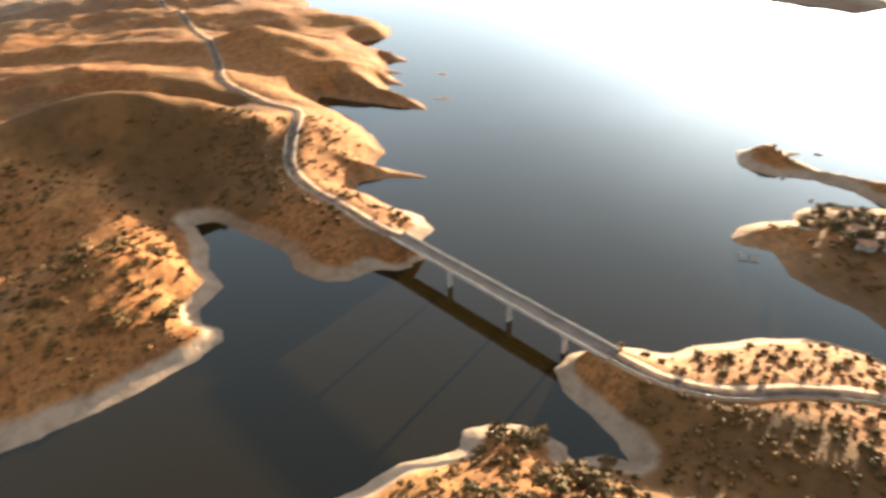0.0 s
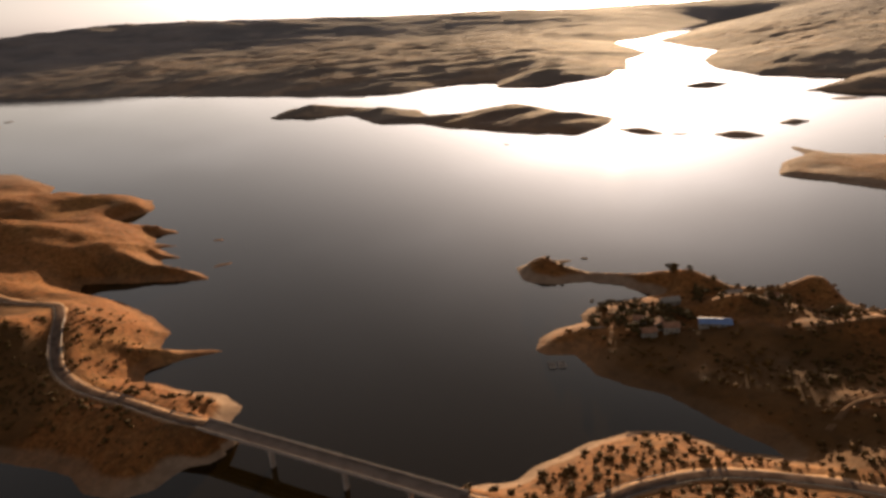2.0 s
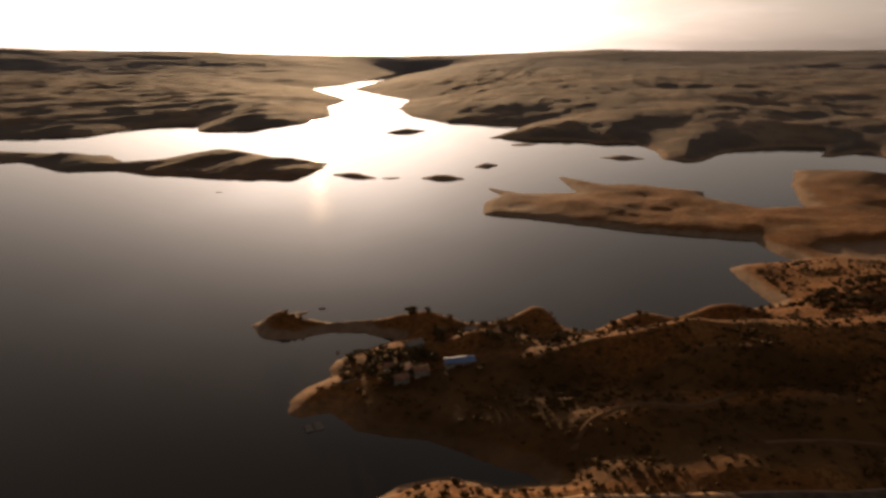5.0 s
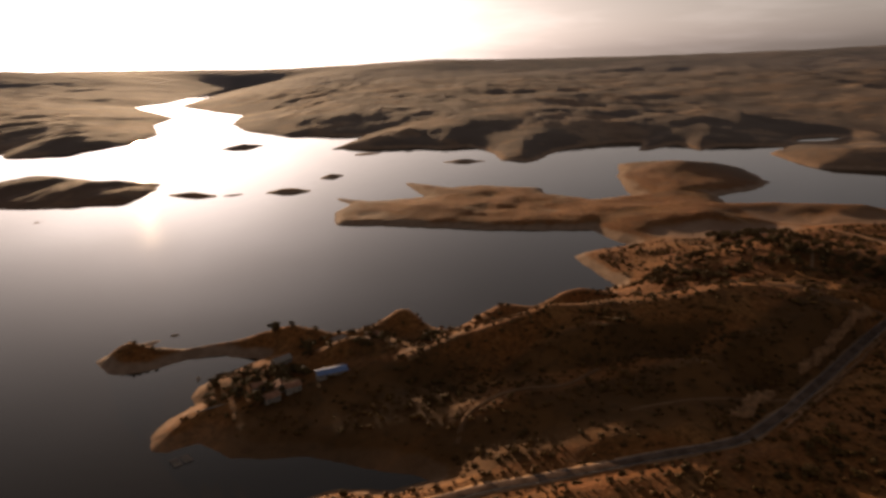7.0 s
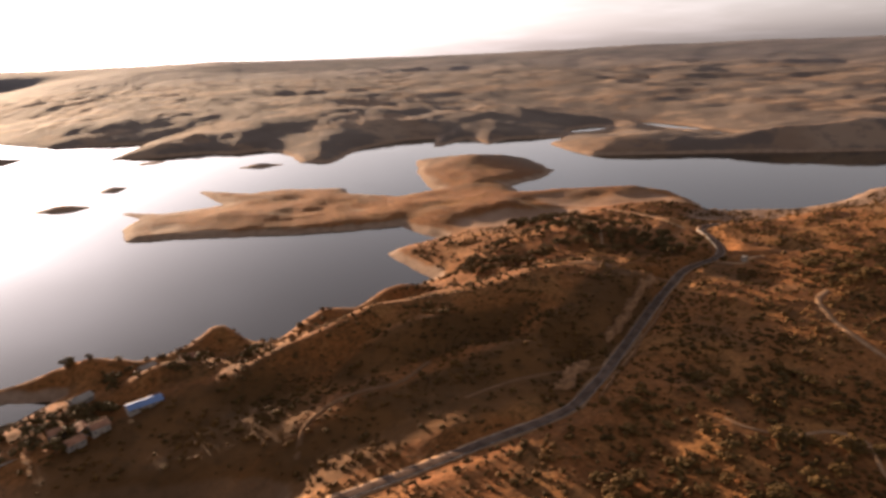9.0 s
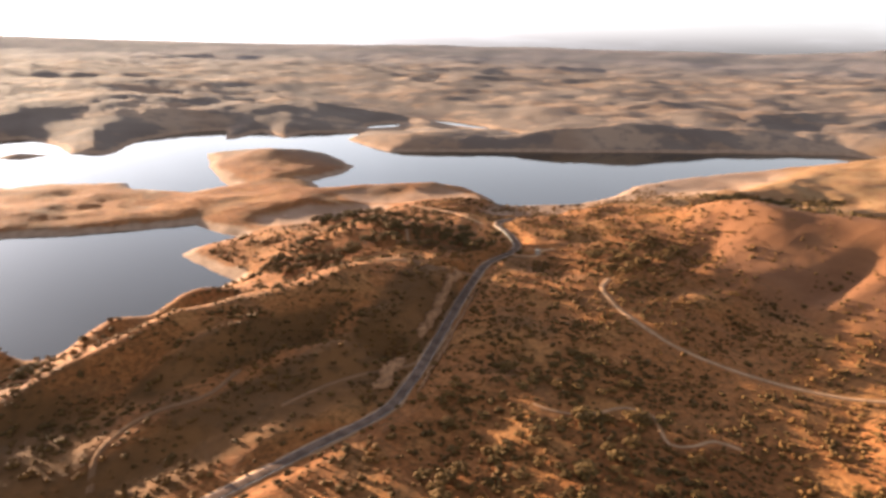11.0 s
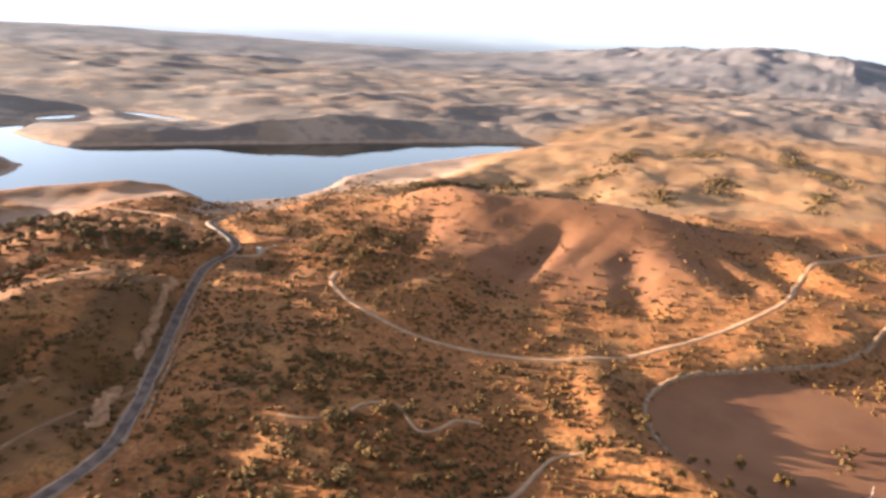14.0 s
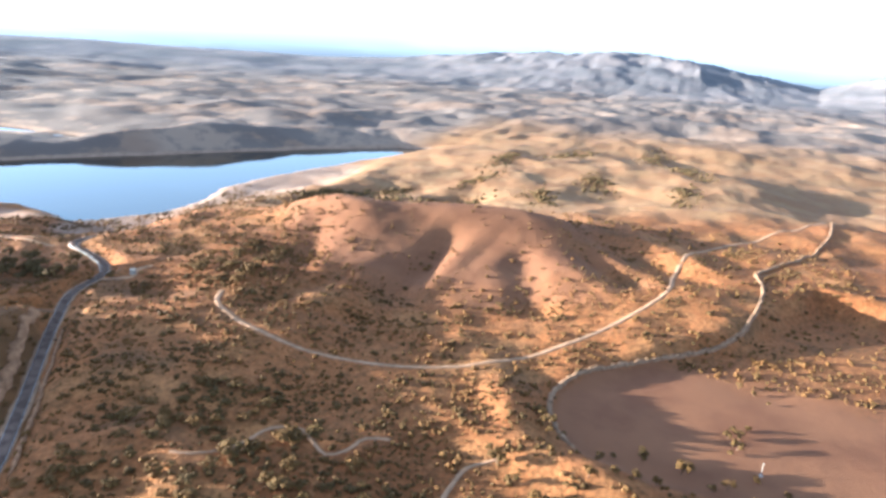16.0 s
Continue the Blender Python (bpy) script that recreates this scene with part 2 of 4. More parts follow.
# small islands: middle, half length, half width, turn in degrees
ISLETS = [(-365, 1246, 42, 22, 38), (-128, 1107, 22, 10, 5), (27, 995, 32, 13, 0), (-298, 794, 36, 12, -20), (-248, 790, 13, 5, 20),
          (-186, 800, 27, 15, 0), (-150, 898, 18, 12, 55), (-576, 1473, 18, 10, 0), (-412, 672, 4, 3, 0), (-1486, 505, 25, 18, 60),
          (-1765, 607, 20, 16, 80), (-1556, 568, 14, 8, 80), (-1985, 667, 38, 16, 60), (-420, 280, 4, 2.5, 30), (-368, 247, 7, 2, 65)]
# still water behind the northern hills
INLETS = [(605, 1122, 46, 22, 25), (752, 1090, 75, 24, 98), (765, 955, 30, 14, 95), (-640, 1250, 60, 25, 60)]
# spot heights: x, y, z
SPOTS_EAST = [(223, 322, 16), (284, 338, 16), (266, 259, 22), (174, 168, 15.5), (300, 151, 6), (197, 105, 10.5), (276, 87, 7), (232, 92, 9),
              (330, 30, 8), (367, 7, 16), (430, 49, 24), (444, -4, 23), (105, 224, 14), (150, 260, 14), (188, 292, 15), (65, 210, 13),
              (0, 197, 11), (-37, 173, 10), (-69, 136, 10), (-70, 90, 9), (-60, 60, 14), (40, 40, 16)]
SPOTS_MORE = [(0, 120, 13), (100, 120, 15), (60, 160, 13), (-66, 300, 5), (-100, 300, 8), (200, 440, 20), (240, 390, 15), (180, 490, 10),
              (330, 590, 16), (640, 200, 15), (720, 200, 19), (900, 100, 28), (700, 400, 16), (600, 300, 12), (560, 400, 13), (660, 330, 10), (1000, 300, 26), (450, 260, 22), (520, 180, 24), (600, -60, 22), (620, 60, 24), (40, 650, 5), (-60, 680, 4), (120, 630, 6), (160, 720, 5), (300, 800, 10), (60, 730, 6), (280, 740, 5), (260, 620, 10), (122, 450, 3), (128, 500, 3), (165, 545, 4), (215, 560, 6)]
SPOTS_WEST = [(-312, 99, 22), (-250, 30, 4), (-215, 105, 11), (-240, 118, 12), (-300, 150, 12), (-385, 57, 18), (-400, 120, 15)]
# hills: x, y, half length, half width, turn, height above the land round them
HILLS = [(458, 305, 60, 36, 60, 14), (492, 215, 100, 44, 105, 21), (520, 150, 45, 30, 110, 4), (150, 336, 75, 26, 12, 10), (60, 322, 70, 22, 8, 14),
         (60, 253, 75, 20, 14, 5), (-350, 25, 85, 26, 75, 30), (-218, 12, 30, 22, 70, 17), (-205, -25, 40, 25, 80, 10), (-300, -15, 40, 25, 60, 14),
         (212, 64, 34, 13, 78, 5), (-15, 122, 36, 22, 20, -6), (14, 233, 48, 13, 15, -6), (256, 104, 32, 10, 25, 4)]
HILLS_FAR = [(-470, 40, 90, 35, 70, 16), (-495, 170, 60, 35, 30, 18), (700, 800, 280, 60, -22, 9), (330, 600, 45, 25, -20, 8),
             (300, 840, 60, 40, 0, 9), (590, 970, 90, 60, 0, -9), (580, 1065, 60, 50, 0, -18), (705, 1030, 65, 60, 0, -22), (715, 890, 60, 45, 0, -18), (830, 765, 150, 55, -22, 16), (650, 850, 70, 45, 0, -6), (210, 430, 60, 35, 25, 10), (-560, 850, 160, 45, 0, 4), (-900, 850, 60, 30, 0, 5), (-680, 820, 330, 110, 0, -6),
             (60, 670, 100, 28, -8, 3), (-172, 337, 13, 17, 0, 7), (-74, 347, 31, 13, 10, 27), (-24, 352, 20, 13, 0, 21), (25, 361, 22, 12, 20, 17), (70, 378, 22, 10, 20, 13),
             (-50, 318, 20, 9, 15, 9), (5, 303, 28, 9, 12, 9), (60, 294, 30, 9, 15, 7), (-40, 268, 60, 26, 20, -4)]
# bare flats along the water: x, y, half length, half width, turn, how much they are worn down
FLATS = [(650, 478, 210, 52, 3, 0.84), (405, 472, 80, 42, 15, 0.84), (330, 575, 80, 40, -30, 0.84), (225, 545, 70, 30, 0, 0.84), (10, 668, 150, 55, -8, 0.5)]
# gullies in the hillsides: upper end, lower end, half width, depth
GULLIES = [(450, 205, 301, 206, 12, 6), (455, 155, 365, 120, 13, 3.2), (480, 118, 432, 72, 11, 5.5), (345, 238, 281, 252, 9, 3.5),
           (430, 300, 330, 262, 10, 3), (-320, 60, -270, 45, 16, 8), (-420, 60, -385, 90, 16, 7), (90, 300, 130, 262, 10, 5),
           (600, 391, 690, 345, 40, 12), (640, 296, 685, 264, 26, 9), (-345, 175, -300, 140, 10, 4),
           (525, 125, 462, 32, 17, 5), (450, -18, 385, -52, 15, 7)]
# height of the far skyline by the way it is seen: degrees left of +y, metres
SKYLINE = [(-130, 190), (-104, 250), (-100, 240), (-96, 165), (-91, 215), (-87, 275), (-80, 295), (-72, 240), (-64, 172), (-57, 155),
           (-40, 148), (-18, 125), (0, 150), (25, 160), (42, 170), (52, 195), (62, 228), (80, 240), (110, 200)]


def lattice(ix, iy, seed):
    h = np.sin(ix * 127.1 + iy * 311.7 + seed * 74.7) * 43758.5453
    return h - np.floor(h)


def soft_noise(x, y, size, seed=0, octaves=4, gain=0.5):
    """Value noise between -1 and 1."""
    out, amp, tot = np.zeros_like(x), 1.0, 0.0
    px, py = x / size, y / size
    for k in range(octaves):
        ix, iy = np.floor(px), np.floor(py)
        fx, fy = px - ix, py - iy
        fx, fy = fx * fx * (3 - 2 * fx), fy * fy * (3 - 2 * fy)
        s = seed + 13 * k
        a = lattice(ix, iy, s) * (1 - fx) + lattice(ix + 1, iy, s) * fx
        b = lattice(ix, iy + 1, s) * (1 - fx) + lattice(ix + 1, iy + 1, s) * fx
        out += amp * (2 * (a * (1 - fy) + b * fy) - 1)
        tot += amp
        amp *= gain
        px, py = (px * 0.8 - py * 0.6) * 2.03 + 17.3, (px * 0.6 + py * 0.8) * 2.03 - 9.1
    return out / tot


def inside_depth(x, y, outline):
    """Distance to an outline: positive inside, negative outside."""
    best, odd = np.full(x.shape, 1e12), np.zeros(x.shape, bool)
    for (ax, ay), (bx, by) in zip(outline, outline[1:] + outline[:1]):
        dx, dy = bx - ax, by - ay
        u = np.clip(((x - ax) * dx + (y - ay) * dy) / (dx * dx + dy * dy), 0, 1)
        best = np.minimum(best, (x - ax - u * dx) ** 2 + (y - ay - u * dy) ** 2)
        if ay != by:
            odd ^= ((ay > y) != (by > y)) & (x < (bx - ax) * (y - ay) / (by - ay) + ax)
    return np.sqrt(best) * np.where(odd, 1, -1)


LAKE = SHORE_NEAR + SHORE_PENINSULA + SHORE_BAY + SHORE_EAST + SHORE_RIVER + SHORE_WEST + SHORE_COVE


def smooth(v, lo, hi):
    u = np.clip((v - lo) / (hi - lo), 0, 1)
    return u * u * (3 - 2 * u)


def turned(x, y, cx, cy, a):
    c, s = math.cos(radians(a)), math.sin(radians(a))
    return (x - cx) * c + (y - cy) * s, (y - cy) * c - (x - cx) * s


def land_depth(x, y):
    """Metres from the shore: positive on land."""
    r = np.hypot(x, y)
    rag = soft_noise(x, y, 14, 3, 3) * 2.0 + soft_noise(x, y, 80, 5, 3) * np.clip((r - 350) / 90, 0, 4) + soft_noise(x, y, 34, 6, 3) * np.clip((r - 480) / 80, 0, 6)
    d = -inside_depth(x, y, LAKE) + rag
    d = np.maximum(d, inside_depth(x, y, ISLAND_LONG) + rag)
    for cx, cy, a, b, turn in INLETS:
        u, v = turned(x, y, cx, cy, turn)
        d = np.minimum(d, (np.sqrt((u / a) ** 2 + (v / b) ** 2) - 1) * b)
    for cx, cy, a, b, turn in ISLETS:
        u, v = turned(x, y, cx, cy, turn)
        d = np.maximum(d, (1 - np.sqrt((u / a) ** 2 + (v / b) ** 2)) * b + rag * 0.25)
    return d


def natural(x, y):
    """Height of the land before roads were cut into it, and the distance from the shore."""
    d = land_depth(x, y)
    r = np.hypot(x, y)
    num, den = np.zeros_like(x), np.zeros_like(x)
    for sx, sy, sz in SPOTS_EAST + SPOTS_MORE + SPOTS_WEST:
        w = np.exp(-((x - sx) ** 2 + (y - sy) ** 2) / (2 * 55.0 ** 2))
        num += w * sz
        den += w
    back = 16 + 40 * smooth(r, 900, 3300)
    h = (num + 0.03 * back) / (den + 0.03)
    for hx, hy, a, b, turn, top in HILLS + HILLS_FAR:
        u, v = turned(x, y, hx, hy, turn)
        h += top * np.exp(-((u / a) ** 2 + (v / b) ** 2))
    for fx, fy, a, b, turn, worn in FLATS:
        u, v = turned(x, y, fx, fy, turn)
        h *= 1 - worn * np.exp(-((u / a) ** 2 + (v / b) ** 2) ** 2)
    # gullies and knolls
    ridge = 1 - 2 * np.abs(soft_noise(x, y, 95, 21, 3))
    easy = 1 - 0.5 * np.exp(-((x - 215) / 130) ** 2 - ((y - 155) / 110) ** 2)
    calm = easy - 0.85 * np.exp(-((x - 470) / 85) ** 2 - ((y - 190) / 140) ** 2)     # the smooth grass hill
    h += (ridge * 4.0 * smooth(d, 5, 60) + soft_noise(x, y, 38, 8, 4) * (3.0 - 1.1 * smooth(x, 60, 160)) + soft_noise(x, y, 16, 95, 3) * 0.8 * smooth(d, 6, 30)) * calm
    h += soft_noise(x, y, 130, 91, 3) * 5 * smooth(r, 520, 750) * (1 - smooth(r, 1500, 2200)) * smooth(d, 10, 120)
    for ax, ay, bx, by, half, deep in GULLIES:
        dx, dy = bx - ax, by - ay
        u = ((x - ax) * dx + (y - ay) * dy) / (dx * dx + dy * dy)
        v = np.hypot(x - ax - np.clip(u, 0, 1) * dx, y - ay - np.clip(u, 0, 1) * dy)
        h -= deep * np.exp(-(v / half) ** 2) * smooth(u, -0.3, 0.4) * (1 - 0.5 * smooth(u, 0.7, 1.3))
    ridge = 1 - 2 * np.abs(soft_noise(x, y, 520, 33, 4, 0.42))
    az = np.degrees(np.arctan2(-x, y))
    right = 1 - smooth(az, -20, 10)
    h += ridge * (8 + 8 * right) * smooth(r, 700, 1800) * smooth(d, 0, 260)
    h += (0.45 - np.abs(soft_noise(x, y, 230, 37, 3))) * (7 + 6 * right) * smooth(r, 950, 1500) * smooth(d, 20, 200)
    h += (0.4 - np.abs(soft_noise(x, y, 120, 39, 2))) * (3 + 5 * right) * smooth(r, 950, 1500) * smooth(d, 20, 150)
    # rain has fluted the western face of the hill
    u, v = turned(x, y, 430, 175, 0)
    h += soft_noise(u * 0.2 + v * 0.25, v, 14, 89, 2) * 1.2 * np.exp(-((u / 55) ** 2 + (v / 100) ** 2))
    # the steep side of the ridge towards the road
    u, v = turned(x, y, 152, 287, 30)
    h += 8.5 * smooth(v + 3 * soft_noise(x, y, 22, 87, 2), -10, 9) * np.exp(-np.maximum(v - 9, 0) / 40) * np.exp(-(u / 72) ** 4)
    # folds along the ridge above the road
    u, v = turned(x, y, 90, 318, 10)
    h += soft_noise(u * 0.16, v, 15, 67, 2) * 3.2 * np.exp(-((u / 130) ** 2 + (v / 48) ** 2)) * smooth(d, 5, 25)
    # long low folds in the western hills
    folds = soft_noise(x * 0.93 - y * 0.37, (x * 0.37 + y * 0.93) * 0.25, 32, 61, 3)
    h += folds * 9.0 * smooth(-x, 270, 380) * smooth(d, 4, 40)
    table = sorted(SKYLINE)
    top = np.interp(az, [a for a, _ in table], [z for _, z in table])
    far = smooth(r, 3200, 4600) * (1 - 0.25 * smooth(r, 4700, 5400))
    h = h * (1 - far) + far * (top - 6 + 12 * soft_noise(x, y, 500, 41, 3) + np.clip(top - 140, 0, 90) * 0.85 * (0.5 - np.abs(soft_noise(x, y, 330, 43, 4))))
    up = np.where(d > 0, (1 - np.exp(-np.maximum(d - 5, 0) / (15.0 + 30.0 * smooth(r, 550, 1000) + 0.22 * np.clip(r - 1300, 0, 2500)))) * h, 0)
    beach = 0.36 * np.clip(d, 0, 7)
    return np.where(d > 0, up * 0.93 + beach * np.clip(1 - d / 60, 0, 1), np.maximum(d * 0.22, -9)), d


# a dry flat inside a low bank
POND = [(229, 67), (242, 78), (259, 86), (280, 87), (305, 77), (331, 53), (378, 13), (432, -14), (475, -40), (470, -130), (300, -110), (235, -40), (222, 40)]


# ---- ways: points along each, width, height of its two ends if it is fixed ----
BRIDGE_WEST, BRIDGE_EAST, DECK = Vector((-190.0, 114.0)), Vector((-84.0, 132.6)), 10.0
WAYS = {
    "road_west": ([(-190, 114), (-205, 110), (-233, 106), (-261, 100), (-285, 102), (-308, 113), (-329, 125), (-359, 133), (-394, 122),
                   (-430, 112), (-480, 123), (-553, 135), (-636, 143), (-745, 148), (-900, 150)], 4.8),
    "road_east": ([(-84, 132.6), (-73, 134.8), (-62, 139), (-49, 150), (-39, 167), (-27, 182), (-14, 191), (4, 198), (30, 203), (66, 210),
                   (99, 218), (122, 234), (150, 259), (185, 291), (225, 327), (246, 343), (272, 352), (288, 365), (303, 395), (310, 415), (330, 425), (380, 440)], 4.5),
    "lane_grove": ([(225, 327), (220, 337), (209, 341), (194, 334), (180, 336), (166, 342)], 3.0),
    "lane_knoll": ([(300, 420), (299, 440), (298, 472), (281, 528), (241, 587)], 2.5),
    "lane_yard": ([(268, 350), (280, 336), (290, 342), (300, 340)], 3.0),
    "track_hill": ([(283, 275), (268, 266), (258, 250), (251, 232), (247, 205), (252, 178), (268, 147), (287, 123), (322, 96), (378, 66),
                    (425, 50), (471, 49), (534, 37), (608, 0), (669, -36), (757, -78)], 2.7),
    "track_ridge": ([(139, 249), (126, 248), (110, 248), (94, 245), (82, 241), (68, 238)], 2.0),
    "path_scrub": ([(152, 191), (155, 184), (164, 177), (173, 175), (184, 173), (189, 164), (185, 157), (179, 147), (185, 142), (196, 140), (200, 132)], 1.5),
    "path_flat": ([(151, 114), (158, 106), (170, 102), (186, 102), (198, 101), (207, 93)], 1.7),
    "track_cape": ([(1, 232), (5, 246), (14, 255), (30, 260), (49, 262), (64, 275)], 2.2),
    "path_grove": ([(214, 389), (222, 403), (228, 418), (226, 434), (218, 446)], 2.0),
}


def spline(points, step):
    """Evenly spaced places along a smooth line through the points."""
    p = np.array(points, float)
    p = np.vstack([2 * p[0] - p[1], p, 2 * p[-1] - p[-2]])
    out = []
    for k in range(1, len(p) - 2):
        n = max(2, int(np.hypot(*(p[k + 1] - p[k])) / step))
        for u in np.arange(n) / n:
            out.append(0.5 * (2 * p[k] + (p[k + 1] - p[k - 1]) * u + (2 * p[k - 1] - 5 * p[k] + 4 * p[k + 1] - p[k + 2]) * u * u
                              + (3 * p[k] - p[k - 1] - 3 * p[k + 1] + p[k + 2]) * u ** 3))
    return np.array(out + [p[-2]])


def run_heights(line, window, start=None):
    z, _ = natural(line[:, 0], line[:, 1])
    z = np.maximum(z, 3.0)
    k = np.ones(window) / window
    z = np.convolve(np.pad(z, window // 2, mode="edge"), k, "valid")[:len(z)]
    if start is not None:
        u = smooth(np.arange(len(z)) * 3.0, 10, 90)
        z = start * (1 - u) + z * u
    return z


RUNS = {}
for way, (points, width) in WAYS.items():
    line = spline(points, 3.0)
    level = run_heights(line, 15 if "road" in way else 5, DECK if "road" in way else None)
    if way == "road_east":      # sunk in a cutting below the ridge
        level = level - np.interp(np.arange(len(line)) * 3.0, [90, 150, 230, 290, 375, 480], [0, 1.8, 1.9, 3.5, 4.5, 1.5])
    elif "road" not in way:     # lanes meet the road at its own level
        road, road_level, _ = RUNS["road_east"]
        for end in (0, -1):
            gap = np.hypot(*(road - line[end]).T)
            if gap.min() < 9:
                u = smooth(np.hypot(*(line - line[end]).T), 4, 34)
                level = road_level[gap.argmin()] * (1 - u) + level * u
    RUNS[way] = (line, level, width)


def terrain(x, y):
    h, d = natural(x, y)
    flat = smooth(inside_depth(x, y, POND), -8, 10)
    h = h * (1 - flat) + flat * (6.4 + np.clip((x - 330) * 0.03, 0, 2) + 0.35 * soft_noise(x, y, 30, 15, 2))
    for line, z, width in RUNS.values():
        near = np.where((x > line[:, 0].min() - 30) & (x < line[:, 0].max() + 30) & (y > line[:, 1].min() - 30) & (y < line[:, 1].max() + 30) & (d > -4))[0]
        if not len(near):
            continue
        best, zz = np.full(len(near), 1e9), np.zeros(len(near))
        for k in range(len(line)):
            q = (x[near] - line[k, 0]) ** 2 + (y[near] - line[k, 1]) ** 2
            closer = q < best
            best[closer], zz[closer] = q[closer], z[k]
        w = 1 - smooth(np.sqrt(best), width * 0.5 + 1.5, width * 0.5 + (11 if width > 4 else 5))
        h[near] = h[near] * (1 - w) + (zz - 0.12) * w
    return h, d


def axis(lo, hi, step, grow_lo, grow_hi, lo_end, hi_end, cap):
    mid = list(np.arange(lo, hi + step, step))
    out, s = [mid[-1]], step
    while out[-1] < hi_end:
        s = min(s * grow_hi, cap)
        out.append(out[-1] + s)
    back, s = [mid[0]], step
    while back[-1] > lo_end:
        s = min(s * grow_lo, cap)
        back.append(back[-1] - s)
    return np.array(back[:0:-1] + mid + out[1:])


def mesh_from(name, verts, faces):
    """A mesh of quads from arrays."""
    me = bpy.data.meshes.new(name)
    me.vertices.add(len(verts))
    me.vertices.foreach_set("co", np.ascontiguousarray(verts, np.float32).ravel())
    n = faces.shape[1]
    me.loops.add(faces.size)
    me.loops.foreach_set("vertex_index", np.ascontiguousarray(faces, np.int32).ravel())
    me.polygons.add(len(faces))
    me.polygons.foreach_set("loop_start", np.arange(0, faces.size, n, dtype=np.int32))
    me.polygons.foreach_set("loop_total", np.full(len(faces), n, np.int32))
    me.update(calc_edges=True)
    return me


def grid_faces(nx, ny):
    i = np.arange(nx * ny).reshape(ny, nx)
    return np.stack([i[:-1, :-1], i[:-1, 1:], i[1:, 1:], i[1:, :-1]], -1).reshape(-1, 4)



gx = axis(-330, 560, 2.5, 1.018, 1.018, -5400, 5400, 45)
gy = axis(-110, 470, 2.5, 1.03, 1.018, -2600, 5400, 45)
GX, GY = (a.ravel() for a in np.meshgrid(gx, gy))
GZ, GD = terrain(GX, GY)
ground_mesh = mesh_from("ground", np.stack([GX, GY, GZ], 1), grid_faces(len(gx), len(gy)))
ground_mesh.polygons.foreach_set("use_smooth", np.ones(len(ground_mesh.polygons), bool))
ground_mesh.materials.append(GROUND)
cover = np.zeros((len(GX), 4), np.float32)
cover[:, 0] = smooth(inside_depth(GX, GY, POND) + 3 * soft_noise(GX, GY, 18, 71, 3), -2, 3) * (1 - 0.85 * smooth(GX + 18 * soft_noise(GX, GY, 25, 73, 3), 320, 365))
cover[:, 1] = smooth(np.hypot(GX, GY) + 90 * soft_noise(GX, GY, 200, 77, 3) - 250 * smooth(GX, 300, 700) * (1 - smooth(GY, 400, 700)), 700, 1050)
hill = np.exp(-(((GX - 455) / 112) ** 2 + ((GY - 215) / 150) ** 2))
cover[:, 0] = np.maximum(cover[:, 0], 0.9 * smooth(hill + 0.25 * soft_noise(GX, GY, 30, 79, 3), 0.25, 0.7))
cover[:, 2] = smooth(GX + 0.5 * (GY - 200) + 60 * soft_noise(GX, GY, 90, 81, 3), 540, 640) * (1 - smooth(GY, 470, 560)) * (1 - smooth(np.hypot(GX, GY) + 120 * soft_noise(GX, GY, 140, 83, 3), 1250, 1700))
# washed pale shore, all but gone in the west, on the cape and in the cove
cover[:, 3] = 1 - 0.85 * smooth(-GX + 20 * soft_noise(GX, GY, 60, 85, 2), 225, 260) * smooth(GY, 92, 108)
cover[:, 3] *= 1 - 0.85 * np.exp(-((GX + 52) / 92) ** 4 - ((GY - 262) / 60) ** 4)
cover[:, 3] *= 1 - 0.6 * np.exp(-((GX + 235) / 45) ** 4 - ((GY - 72) / 22) ** 4)
# shade painted dark olive into slopes above the road, cape and western cove
SHADED_SLOPES = [(150, 283, 78, 19, 42), (80, 246, 85, 22, 14), (15, 228, 50, 18, 15), (-40, 262, 62, 34, 20), (70, 290, 60, 12, 12), (-300, 62, 50, 46, 30),
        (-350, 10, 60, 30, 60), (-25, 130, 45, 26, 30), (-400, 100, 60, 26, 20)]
slope_shade = np.zeros(len(GX), np.float32)
for tx, ty, a, b, turn in SHADED_SLOPES:
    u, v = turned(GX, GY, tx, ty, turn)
    slope_shade = np.maximum(slope_shade, np.exp(-((u / a) ** 2 + (v / b) ** 2) ** 2))
mud = np.zeros(len(GX), np.float32)
for fx, fy, a, b, turn, worn in FLATS[:4]:
    u, v = turned(GX, GY, fx, fy, turn)
    mud = np.maximum(mud, np.exp(-((u / a) ** 2 + (v / b) ** 2) ** 2))
mud = smooth(mud + 0.25 * soft_noise(GX, GY, 40, 99, 4), 0.35, 0.75) * (1 - np.exp(-(((GX - 330) / 40) ** 2 + ((GY - 600) / 20) ** 2)))
ground_mesh.attributes.new("mud", "FLOAT", "POINT").data.foreach_set("value", mud.astype(np.float32))
slope_shade = smooth(slope_shade + 0.3 * soft_noise(GX, GY, 28, 97, 4), 0.25, 0.65)
ground_mesh.attributes.new("slope_shade", "FLOAT", "POINT").data.foreach_set("value", slope_shade.astype(np.float32))
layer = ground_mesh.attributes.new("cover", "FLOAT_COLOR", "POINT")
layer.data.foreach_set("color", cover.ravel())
ground = tagged(new("ground", ground_mesh), "dry orange-brown hills with grass and a bare pale shore", "ground", kind="structure")

wv = np.array([(-5600, -2800, 0), (5600, -2800, 0), (5600, 5600, 0), (-5600, 5600, 0)], float)
water_mesh = mesh_from("water", wv, np.array([[0, 1, 2, 3]]))
water_mesh.materials.append(WATER)
